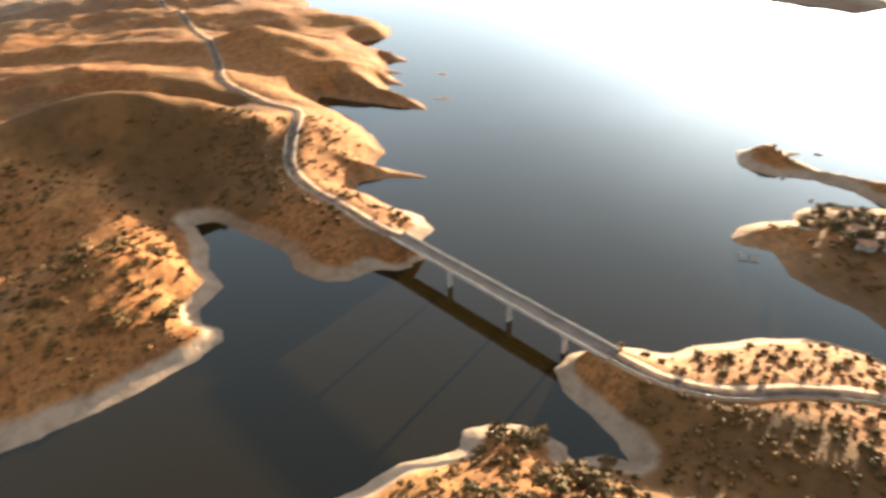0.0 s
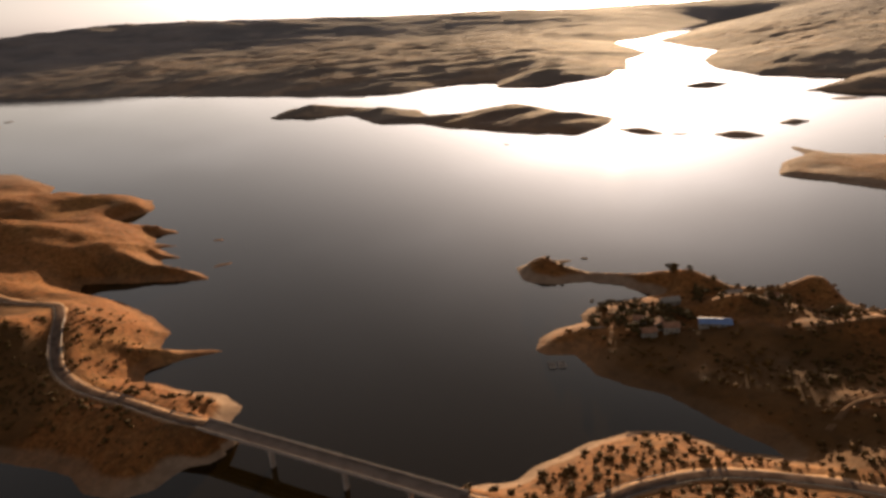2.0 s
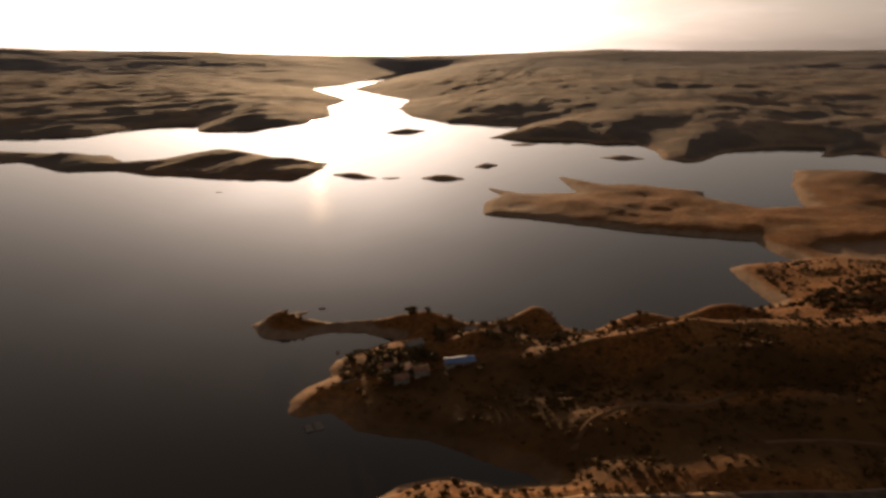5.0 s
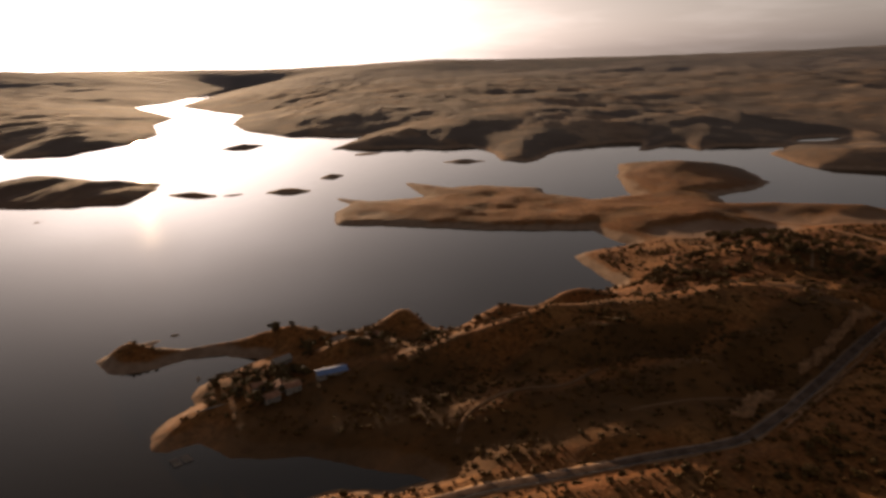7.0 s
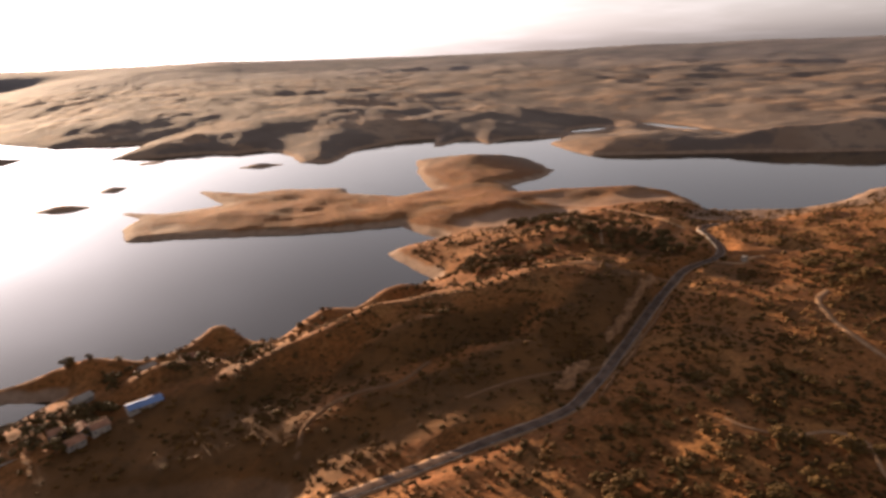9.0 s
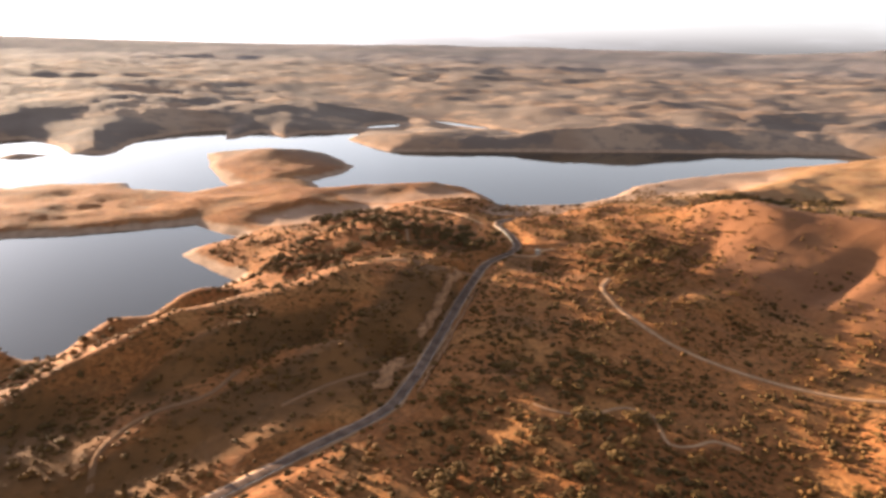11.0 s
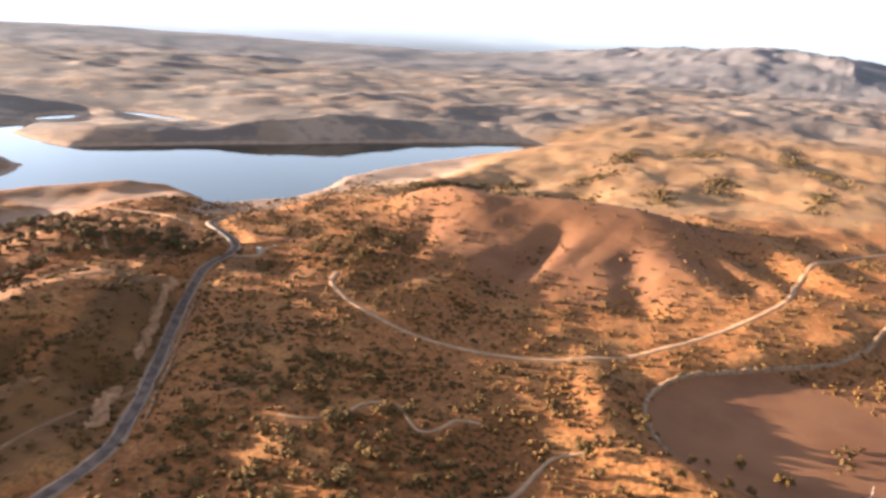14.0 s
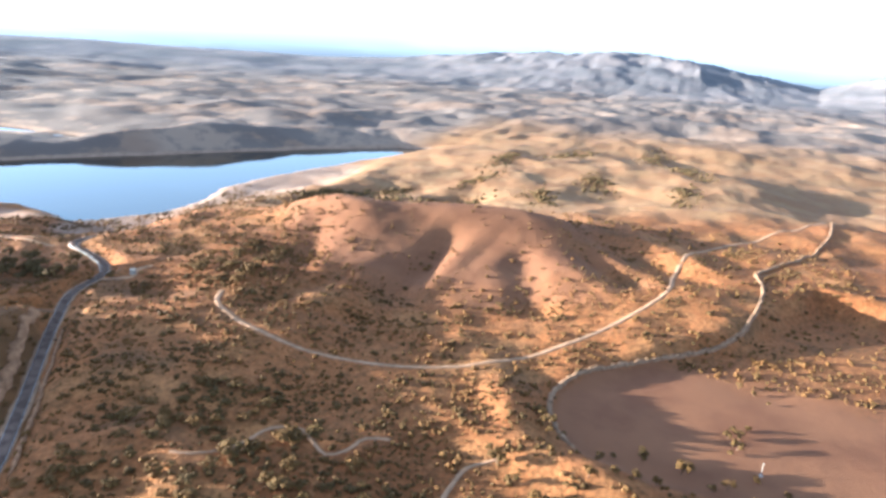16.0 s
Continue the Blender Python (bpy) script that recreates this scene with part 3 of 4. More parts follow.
water = tagged(new("water", water_mesh), "calm grey-brown lake water mirroring the bright sky", "lake", kind="structure")


def link(name, bm, material, parent=None, label=""):
    me = bpy.data.meshes.new(name)
    bm.to_mesh(me)
    bm.free()
    me.materials.append(material)
    ob = new(name, me)
    if parent is not None:
        ob.parent = parent
    if label:
        ob["label"] = label
    return ob


def ribbon(name, line, z, width, material, label, category, lift=0.14, depth=0.9):
    """A way with a crowned top and sides that go into the ground."""
    way = np.gradient(line, axis=0)
    way /= np.hypot(way[:, 0], way[:, 1])[:, None]
    side = np.stack([-way[:, 1], way[:, 0]], 1)
    rows = []
    for off, dz in ((-0.5, -depth), (-0.5, 0), (-0.25, 0.05), (0, 0.08), (0.25, 0.05), (0.5, 0), (0.5, -depth)):
        rough = width < 4 or name == "verge"
        wob = 1 + (0.3 * soft_noise(line[:, 0] + off * 90, line[:, 1], 9, 5, 2) if rough else 0)
        rows.append(np.column_stack([line + side * (off * width * wob)[:, None] if rough else line + side * off * width, z + lift + dz]))
    v = np.stack(rows, 1).reshape(-1, 3)
    me = mesh_from(name, v, grid_faces(len(rows), len(line)))
    me.materials.append(material)
    return tagged(new(name, me), label, category, kind="structure")


for way, (line, z, width) in RUNS.items():
    paved = "road" in way
    if paved:
        ribbon("verge", line, z - 0.1, width + 2.0, DIRT, "pale bare earth verge beside the road", "verge", 0.05, 0.9)
    ribbon("road" if paved else "track", line, z, width, ASPHALT if paved else DIM_DIRT if way in ("track_ridge", "track_cape", "lane_grove") else DIRT,
           "worn grey asphalt country road with pale verges" if paved else "pale dirt track through dry scrub", "road" if paved else "track", 0.14 if paved else 0.03)


# ---- the bridge ----
def box_into(bm, m, sx, sy, sz):
    bmesh.ops.create_cube(bm, size=1.0, matrix=m @ Matrix.Diagonal((sx, sy, sz, 1)))


def make_bridge():
    run = BRIDGE_EAST - BRIDGE_WEST
    length, turn = run.length, math.degrees(math.atan2(run.y, run.x))
    top = tagged(new("bridge"), "long grey concrete road bridge on slender piers", "bridge")
    top.matrix_world = pose(BRIDGE_WEST.x, BRIDGE_WEST.y, 0, 0, 0, turn)
    bm = bmesh.new()
    box_into(bm, pose(length / 2, 0, DECK - 0.2), length + 4, 6.8, 0.5)
    link("deck", bm, CONCRETE, top)
    for s in (-1, 1):
        bm = bmesh.new()
        box_into(bm, pose(length / 2, s * 1.9, DECK - 0.95), length + 2, 0.6, 1.0)
        link("girder", bm, CONCRETE, top)
        bm = bmesh.new()
        box_into(bm, pose(length / 2, s * 3.3, DECK + 0.5), length + 4, 0.22, 0.9)
        link("parapet", bm, CONCRETE, top)
    bm = bmesh.new()
    box_into(bm, pose(length / 2, 0, DECK + 0.09), length + 4, 6.2, 0.08)
    link("roadway", bm, PALE_ASPHALT, top)
    for at in (4, 31.5, 64, 90):
        bm = bmesh.new()
        box_into(bm, pose(at, 0, (DECK - 1.9) / 2 - 3), 1.0, 1.9, DECK - 1.9 + 6)
        pier = link("pier", bm, CONCRETE, top)
        bm = bmesh.new()
        box_into(bm, pose(at, 0, DECK - 1.72), 1.3, 4.4, 0.55)
        link("pier_cap", bm, CONCRETE, pier)
    for at in (-0.6, length + 0.6):
        bm = bmesh.new()
        box_into(bm, pose(at, 0, DECK - 3.4), 1.2, 7.2, 6.0)
        bmesh.ops.bevel(bm, geom=bm.edges[:], offset=0.08, segments=1, affect="EDGES")
        link("abutment", bm, CONCRETE, top)
    return top


make_bridge()

# ---- plants ----
def leaf_material(name, low, high, tip):
    m, nt, b = nodes_of(name, 0.85, 0.15)
    geo = nt.nodes.new("ShaderNodeNewGeometry")
    c = mix(nt, geo.outputs["Random Per Island"], low, high)
    patch = noise_node(nt, 0.05, 3, 0.5, geo.outputs["Position"])
    c = mix(nt, ramp(nt, patch, 0.42, 0.68), c, tip)
    nt.links.new(c, b.inputs["Base Color"])
    return m


SCRUB = leaf_material("scrub_leaves", (0.042, 0.025, 0.007), (0.105, 0.056, 0.015), (0.128, 0.061, 0.016))
SHRUB_LEAF = leaf_material("shrub_leaves", (0.044, 0.027, 0.007), (0.096, 0.054, 0.013), (0.112, 0.057, 0.014))
TREE_LEAF = leaf_material("tree_leaves", (0.042, 0.029, 0.011), (0.100, 0.063, 0.020), (0.095, 0.053, 0.017))
BARK = plain("bark", (0.11, 0.075, 0.05), 0.95, 0.1, 2.0)
rng = np.random.default_rng(7)

PHI = (1 + 5 ** 0.5) / 2
ICO_V = np.array([(-1, PHI, 0), (1, PHI, 0), (-1, -PHI, 0), (1, -PHI, 0), (0, -1, PHI), (0, 1, PHI), (0, -1, -PHI), (0, 1, -PHI),
                  (PHI, 0, -1), (PHI, 0, 1), (-PHI, 0, -1), (-PHI, 0, 1)]) / math.hypot(1, PHI)
ICO_F = np.array([(0, 11, 5), (0, 5, 1), (0, 1, 7), (0, 7, 10), (0, 10, 11), (1, 5, 9), (5, 11, 4), (11, 10, 2), (10, 7, 6), (7, 1, 8),
                  (3, 9, 4), (3, 4, 2), (3, 2, 6), (3, 6, 8), (3, 8, 9), (4, 9, 5), (2, 4, 11), (6, 2, 10), (8, 6, 7), (9, 8, 1)])


def tufts(count, half, size, lift):
    """Leaf sprays: kinked triangles pairs scattered through the outer part of an uneven crown. Returns vertices and triangles."""
    n = rng.normal(size=(count, 3))
    n /= np.linalg.norm(n, axis=1)[:, None]
    n[:, 2] = np.abs(n[:, 2]) * 1.0 - 0.25
    at = n * (0.62 + 0.45 * rng.random(count))[:, None]
    a = rng.normal(size=(count, 3))
    a -= n * (a * n).sum(1)[:, None] * 0.6
    a /= np.linalg.norm(a, axis=1)[:, None]
    b = np.cross(n, a)
    s = size * (0.6 + 0.8 * rng.random(count))[:, None]
    p = [at - a * s, at + b * s * 0.7 + n * s * 0.35, at + a * s, at - b * s * 0.7 + n * s * 0.2]
    v = np.stack(p, 1).reshape(-1, 3) * np.array(half) + np.array((0, 0, lift))
    k = np.arange(count)[:, None] * 4
    return v, np.concatenate([k + (0, 1, 2), k + (0, 2, 3)])


def core(half, lift):
    v = ICO_V * (0.62 + 0.22 * rng.random((12, 1)))
    return v * np.array(half) + np.array((0, 0, lift)), ICO_F


def joined(parts):
    vs, fs, k = [], [], 0
    for v, f in parts:
        vs.append(v)
        fs.append(f + k)
        k += len(v)
    return np.concatenate(vs), np.concatenate(fs)


def bush_shape():
    """One low bush, about 2 m across, made of two or three mounds."""
    parts = []
    for _ in range(rng.integers(1, 4)):
        c = np.array((rng.normal() * 0.45, rng.normal() * 0.45, 0))
        half = np.array((0.75, 0.75, 0.7)) * (0.7 + 0.5 * rng.random())
        for v, f in (core(half, half[2] * 0.55), tufts(11, half, 0.42, half[2] * 0.55)):
            parts.append((v + c, f))
    return joined(parts)


BUSHES = [bush_shape() for _ in range(9)]


def scatter(places, sizes):
    """All bushes at the places as one mesh."""
    parts = []
    for (x, y, z), s in zip(places, sizes):
        v, f = BUSHES[rng.integers(len(BUSHES))]
        a = rng.random() * 6.283
        c, q = math.cos(a) * s, math.sin(a) * s
        w = np.empty_like(v)
        w[:, 0], w[:, 1], w[:, 2] = v[:, 0] * c - v[:, 1] * q + x, v[:, 0] * q + v[:, 1] * c + y, v[:, 2] * s * 0.95 + z - 0.1
        parts.append((w, f))
    return joined(parts)


def way_distance(x, y):
    out = np.full(x.shape, 1e9)
    for line, _, width in RUNS.values():
        for k in range(0, len(line)):
            out = np.minimum(out, np.hypot(x - line[k, 0], y - line[k, 1]) - width / 2)
    return out


def blob(x, y, cx, cy, a, b, turn=0):
    u, v = turned(x, y, cx, cy, turn)
    return np.exp(-((u / a) ** 2 + (v / b) ** 2))


def scrub_chance(x, y, d):
    """How thickly scrub stands at a place."""
    clump = smooth(soft_noise(x, y, 26, 51, 3), -0.15, 0.45)
    rows = smooth(soft_noise(x * 0.35 + y * 0.2, y * 1.3, 16, 57, 2), -0.2, 0.5)
    p = 0.22 + 0.46 * clump
    p = p + 0.85 * blob(x, y, 175, 215, 100, 80, 35) * (0.35 + 0.75 * clump) * (0.4 + 0.6 * rows)
    p = p + 1.9 * blob(x, y, 345, 305, 85, 34, 28) * (0.35 + 0.75 * clump)
    p = p + 0.75 * blob(x, y, 235, 155, 95, 65, 0) * (0.25 + 0.75 * clump)
    p = p + 0.7 * blob(x, y, 250, 235, 70, 70, 0) * (0.2 + 0.8 * clump)
    p = p + 0.65 * blob(x, y, 130, 130, 80, 60, 0) * (0.4 + 0.6 * clump)
    p = p + 0.8 * blob(x, y, 90, 318, 100, 40, 12) * (0.2 + 0.8 * clump) + 0.6 * blob(x, y, 330, 5, 50, 25, -30)
    p = p + 0.55 * blob(x, y, -25, 195, 45, 30, 40) + 0.9 * blob(x, y, -55, 75, 38, 40, 0)
    p = p + 1.0 * blob(x, y, -205, 10, 50, 45, 0) * (0.5 + 0.65 * clump) + 0.5 * blob(x, y, -270, 0, 40, 30, 0) * clump
    p = p + 0.3 * blob(x, y, -225, 122, 45, 12, 10) + 0.3 * blob(x, y, 10, 330, 60, 40, 0) * clump
    # extra scrub, added to darken the shaded slopes above the road and the coves
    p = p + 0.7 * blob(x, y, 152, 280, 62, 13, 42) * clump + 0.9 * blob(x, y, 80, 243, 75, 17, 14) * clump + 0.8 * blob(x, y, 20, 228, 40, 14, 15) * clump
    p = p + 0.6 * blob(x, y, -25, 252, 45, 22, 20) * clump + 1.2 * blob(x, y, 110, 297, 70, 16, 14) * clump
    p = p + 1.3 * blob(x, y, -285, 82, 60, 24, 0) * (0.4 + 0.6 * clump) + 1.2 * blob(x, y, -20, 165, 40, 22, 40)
    p = p * (1 - 0.97 * blob(x, y, 462, 200, 100, 125, 0))
    p = p * (0.35 + 1.1 * smooth(soft_noise(x, y, 9, 59, 2), -0.3, 0.4))
    return 1.25 * p * smooth(d, 7, 14) * (1 - 0.7 * smooth(x, 540, 600))


def plant_scrub():
    jx, jy = np.meshgrid(np.arange(-330, 620, 2.8), np.arange(-70, 520, 2.8))
    x = (jx + rng.uniform(-1.7, 1.7, jx.shape)).ravel()
    y = (jy + rng.uniform(-1.7, 1.7, jy.shape)).ravel()
    d = land_depth(x, y)
    flat = inside_depth(x, y, POND) > 1
    keep = (rng.random(x.shape) < scrub_chance(x, y, d) * 0.95) & (~flat | (x > 335))
    x, y = x[keep], y[keep]
    keep = way_distance(x, y) > 2.0
    x, y = x[keep], y[keep]
    z, _ = terrain(x, y)
    keep = z > 2.5
    size = 0.75 + 1.45 * rng.random(len(x)) ** 2.0
    return np.stack([x, y, z], 1)[keep], size[keep]


# thickets in the hollows: middle, half length, half width, turn, bushes
THICKETS = [(606, 391, 42, 14, -25, 90), (660, 362, 36, 12, -25, 60), (655, 283, 34, 12, -30, 70), (600, 330, 30, 10, 0, 40), (700, 200, 40, 14, 20, 50),
            (760, 290, 40, 12, -10, 50), (820, 160, 50, 16, 10, 60), (1065, 239, 70, 22, -15, 80), (900, 300, 50, 14, 0, 50), (950, 60, 60, 18, 20, 60),
            (780, 60, 50, 14, 0, 50), (520, 345, 30, 10, -30, 40), (1150, 120, 70, 20, 0, 60)]


def plant_thickets():
    out, size = [], []
    for cx, cy, a, b, turn, count in THICKETS:
        count = int(count * 2.6)
        c, q = math.cos(radians(turn)), math.sin(radians(turn))
        u, v = rng.normal(size=count) * a * 0.6, rng.normal(size=count) * b * 0.6
        x, y = cx + u * c - v * q, cy + u * q + v * c
        z, _ = terrain(x, y)
        out.append(np.stack([x, y, z], 1))
        size.append(1.3 + 1.9 * rng.random(count))
    return np.concatenate(out), np.concatenate(size)


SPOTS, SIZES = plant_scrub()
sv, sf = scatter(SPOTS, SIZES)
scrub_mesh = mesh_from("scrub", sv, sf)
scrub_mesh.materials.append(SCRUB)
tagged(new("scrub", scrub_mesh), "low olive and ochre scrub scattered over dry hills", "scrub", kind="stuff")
tv, tf = scatter(*plant_thickets())
thicket_mesh = mesh_from("thicket", tv, tf)
thicket_mesh.materials.append(TREE_LEAF)
tagged(new("thicket", thicket_mesh), "dark thickets in the hollows of golden grassland", "thicket", kind="stuff")


def limb(points, radii, sides=6):
    """A tapered tube along the points."""
    rings = []
    for (x, y, z), r in zip(points, radii):
        a = np.arange(sides) / sides * 2 * math.pi
        rings.append(np.column_stack([x + r * np.cos(a), y + r * np.sin(a), np.full(sides, z)]))
    v = np.concatenate(rings)
    f = []
    for k in range(len(points) - 1):
        for j in range(sides):
            q = [k * sides + j, k * sides + (j + 1) % sides, (k + 1) * sides + (j + 1) % sides, (k + 1) * sides + j]
            f += [q[:3], [q[0], q[2], q[3]]]
    return v, np.array(f)


def make_tree(name, label, height, spread, category="tree", group="", leaf=None):
    top = tagged(new(name), label, category, group)
    lean = rng.normal(size=2) * 0.05 * height
    fork = np.array((lean[0] * 0.4, lean[1] * 0.4, height * 0.32))
    wood = [limb([(0, 0, -0.6), (0, 0, height * 0.15), tuple(fork), (lean[0], lean[1], height * 0.8)],
                 [0.045 * height, 0.035 * height, 0.026 * height, 0.008 * height])]
    crown = []
    for k in range(6):
        a = k * 1.05 + rng.random()
        out = spread * (0.35 + 0.3 * rng.random())
        tip = fork + np.array((math.cos(a) * out, math.sin(a) * out, height * (0.06 + 0.38 * rng.random())))
        wood.append(limb([tuple(fork), tuple((fork + tip) / 2 + (0, 0, 0.1)), tuple(tip)], [0.02 * height, 0.014 * height, 0.006 * height], 5))
        half = np.array((spread * 0.38, spread * 0.38, height * 0.29)) * (0.75 + 0.5 * rng.random())
        for v, f in (core(half * 0.8, 0), tufts(26, half, 0.34, 0)):
            crown.append((v + tip, f))
    half = np.array((spread * 0.5, spread * 0.5, height * 0.25))
    crown.append((tufts(34, half, 0.3, 0)[0] + (lean[0], lean[1], height * 0.78), tufts(34, half, 0.3, 0)[1]))
    for part_name, (v, f), material in (("trunk", joined(wood), BARK), ("crown", joined(crown), leaf or TREE_LEAF)):
        me = mesh_from(part_name, v, f)
        me.materials.append(material)
        new(part_name, me).parent = top
    return top


def stand(x, y):
    z, _ = terrain(np.array([float(x)]), np.array([float(y)]))
    return float(z[0])


def plant_trees(kinds, places):
    for k, (x, y, s) in enumerate(places):
        m = pose(x, y, stand(x, y) - 0.05, 0, 0, rng.random() * 360) @ Matrix.Scale(s, 4)
        if k < len(kinds):
            kinds[k].matrix_basis = m
        else:
            copy_thing(kinds[k % len(kinds)], m)


def grove(count, cx, cy, a, b, turn, hole=0.0, gap=3.2):
    """Places in an oval, or in a ring of it."""
    out = []
    c, s = math.cos(radians(turn)), math.sin(radians(turn))
    tries = 0
    while len(out) < count and tries < 9000:
        tries += 1
        r, w = math.sqrt(hole * hole + (1 - hole * hole) * rng.random()), rng.random() * 6.283
        u, v = r * a * math.cos(w), r * b * math.sin(w)
        x, y = cx + u * c - v * s, cy + u * s + v * c
        if all((x - p) ** 2 + (y - q) ** 2 > gap * gap for p, q, _ in out):
            near = way_distance(np.array([x]), np.array([y]))[0]
            if near > 2.5 and land_depth(np.array([x]), np.array([y]))[0] > 7:
                out.append((x, y, 0.7 + 0.55 * rng.random()))
    return out


pines = [make_tree("tree", "dark olive tree with a dense crown in the lakeside grove", 6.8, 4.8, "tree", "grove by the lake") for _ in range(4)]
plant_trees(pines, grove(84, 178, 418, 62, 26, 18, 0.55) + grove(44, 240, 400, 34, 26, 30) + grove(26, 225, 505, 34, 14, -8) + grove(14, 262, 372, 20, 14, 30))
cottage_trees = [make_tree("tree", "leafy dark tree among the houses on the peninsula", 4.2, 3.6, "tree", "trees round the houses") for _ in range(3)]
plant_trees(cottage_trees, grove(44, -92, 289, 24, 20, 30) + grove(7, -60, 322, 24, 10, 20) + grove(5, -28, 318, 20, 12, 0) + grove(3, -86, 345, 16, 6, 0))
flat_trees = [make_tree("tree", "round olive tree casting a long shadow beside the dry flat", 4.8, 3.3, "tree", "trees by the dry flat", SHRUB_LEAF) for _ in range(3)]
plant_trees(flat_trees, [(241, 82, 1.1), (247, 86, 0.8), (236, 80, 0.7), (205, 92, 1.15), (211, 97, 0.8), (237, 55, 0.7), (226, 59, 0.65), (242, 44, 1.0), (247, 45, 0.8),
                         (238, 30, 1.1), (243, 27, 0.8), (231, 19, 1.0), (235, 14, 0.8), (278, 9, 1.0), (283, 12, 0.8), (275, 14, 0.7), (286, 6, 0.75),
                         (262, 13, 0.7), (267, 10, 0.8), (217, 45, 0.9), (212, 52, 1.0), (222, 38, 0.7), (228, 5, 1.0), (222, 12, 0.9), (196, 84, 0.8), (190, 74, 1.0),
                         (200, 66, 0.8), (206, 60, 0.9), (246, 4, 0.8), (240, -6, 0.9), (330, 8, 0.6), (326, 2, 0.7), (318, -4, 0.6), (345, 0, 0.6)])


shrubs = [make_tree("shrub", "big rounded olive-brown shrub on the dry hillside", 3.0, 4.2, "shrub", "big shrubs below the road", SHRUB_LEAF) for _ in range(4)]
plant_trees(shrubs, grove(110, 140, 165, 78, 48, 40, 0.0, 4.5) + grove(40, 330, 300, 50, 26, 20, 0.0, 5.0) + grove(24, -60, 78, 24, 26, 0, 0.0, 5.0) + grove(26, -212, 8, 26, 30, 0, 0.0, 5.0))


# ---- houses, sheds and small works ----
WHITE = plain("whitewash", (0.27, 0.235, 0.195), 0.9, 0.15, 0.8, 0.2)
BLUE_ROOF = plain("blue_sheet_roof", (0.14, 0.21, 0.37), 0.7, 0.15, 0.8, 0.15)
TILE_ROOF = plain("clay_roof", (0.30, 0.15, 0.09), 0.85, 0.2, 1.2)
PALE_ROOF = plain("pale_sheet_roof", (0.27, 0.235, 0.20), 0.8, 0.12, 0.8, 0.15)
DARK = plain("dark_opening", (0.03, 0.03, 0.035), 0.35, 0.5, 1.0)
STEEL = plain("galvanised_steel", (0.34, 0.32, 0.30), 0.65, 0.3, 2.0, 0.25, 0.3)
TIMBER = plain("weathered_boards", (0.24, 0.19, 0.15), 0.9, 0.2, 2.0)
BANK = plain("eroded_bank", (0.270, 0.140, 0.068), 0.95, 0.1, 1.2, 0.4)
STONE = plain("pale_stone", (0.235, 0.140, 0.078), 0.95, 0.1, 1.5, 0.4)
PAINT = plain("road_paint", (0.30, 0.28, 0.26), 0.8, 0.3, 2.0, 0.3)


def make_house(x, y, turn, length, depth, eaves, rise, wall, roof, name, label, windows=3):
    """A gabled house: walls, two roof slopes with an overhang, a door and windows."""
    top = tagged(new(name), label, "house" if name == "house" else "shed")
    top.matrix_world = pose(x, y, stand(x, y), 0, 0, turn)
    bm = bmesh.new()
    l, w = length / 2, depth / 2
    pts = [(-w, -1.0), (w, -1.0), (w, eaves), (0, eaves + rise), (-w, eaves)]
    ends = [[bm.verts.new((s, a, b)) for a, b in pts] for s in (-l, l)]
    bm.faces.new(ends[0][::-1])
    bm.faces.new(ends[1])
    for k in range(5):
        bm.faces.new((ends[0][k], ends[0][(k + 1) % 5], ends[1][(k + 1) % 5], ends[1][k]))
    link("wall", bm, wall, top)
    tilt = math.degrees(math.atan2(rise, w))
    slope = math.hypot(w, rise) + 0.5
    for s in (-1, 1):
        bm = bmesh.new()
        edge = [(-l - 0.35, -0.07), (l + 0.35, -0.07), (l + 0.35, 0.07)]
        for k in reversed(range(int(length / 0.9))):
            rib = -l + 0.5 + k * 0.9
            edge += [(rib + 0.06, 0.07), (rib + 0.03, 0.12), (rib - 0.03, 0.12), (rib - 0.06, 0.07)]
        edge.append((-l - 0.35, 0.07))
        m = pose(0, s * (w / 2 + 0.18), eaves + rise / 2 + 0.02, -s * tilt, 0, 0)
        rims = [[bm.verts.new(m @ Vector((a, e * slope / 2, b))) for a, b in edge] for e in (-1, 1)]
        bm.faces.new(rims[0])
        bm.faces.new(rims[1][::-1])
        for k in range(len(edge)):
            j = (k + 1) % len(edge)
            bm.faces.new((rims[0][j], rims[0][k], rims[1][k], rims[1][j]))
        link("roof_slope", bm, roof, top)
    for s in (-1, 1):
        for k in range(windows):
            px = -l + length * (k + 0.5) / windows
            door = s < 0 and k == windows // 2
            bm = bmesh.new()
            box_into(bm, pose(px, s * w, 1.05 if door else 1.5), 0.95, 0.08, 2.1 if door else 1.0)
            hole = link("door" if door else "window", bm, TIMBER if door else WHITE, top)
            bm = bmesh.new()
            if door:
                box_into(bm, pose(px + 0.32, s * (w + 0.07), 1.05), 0.06, 0.06, 0.22)
                link("door_handle", bm, STEEL, hole)
            else:
                box_into(bm, pose(px, s * (w + 0.02), 1.5), 0.78, 0.08, 0.84)
                link("pane", bm, DARK, hole)
                bm = bmesh.new()
                box_into(bm, pose(px, s * (w + 0.1), 0.97), 1.1, 0.18, 0.07)
                link("sill", bm, CONCRETE, hole)
    return top


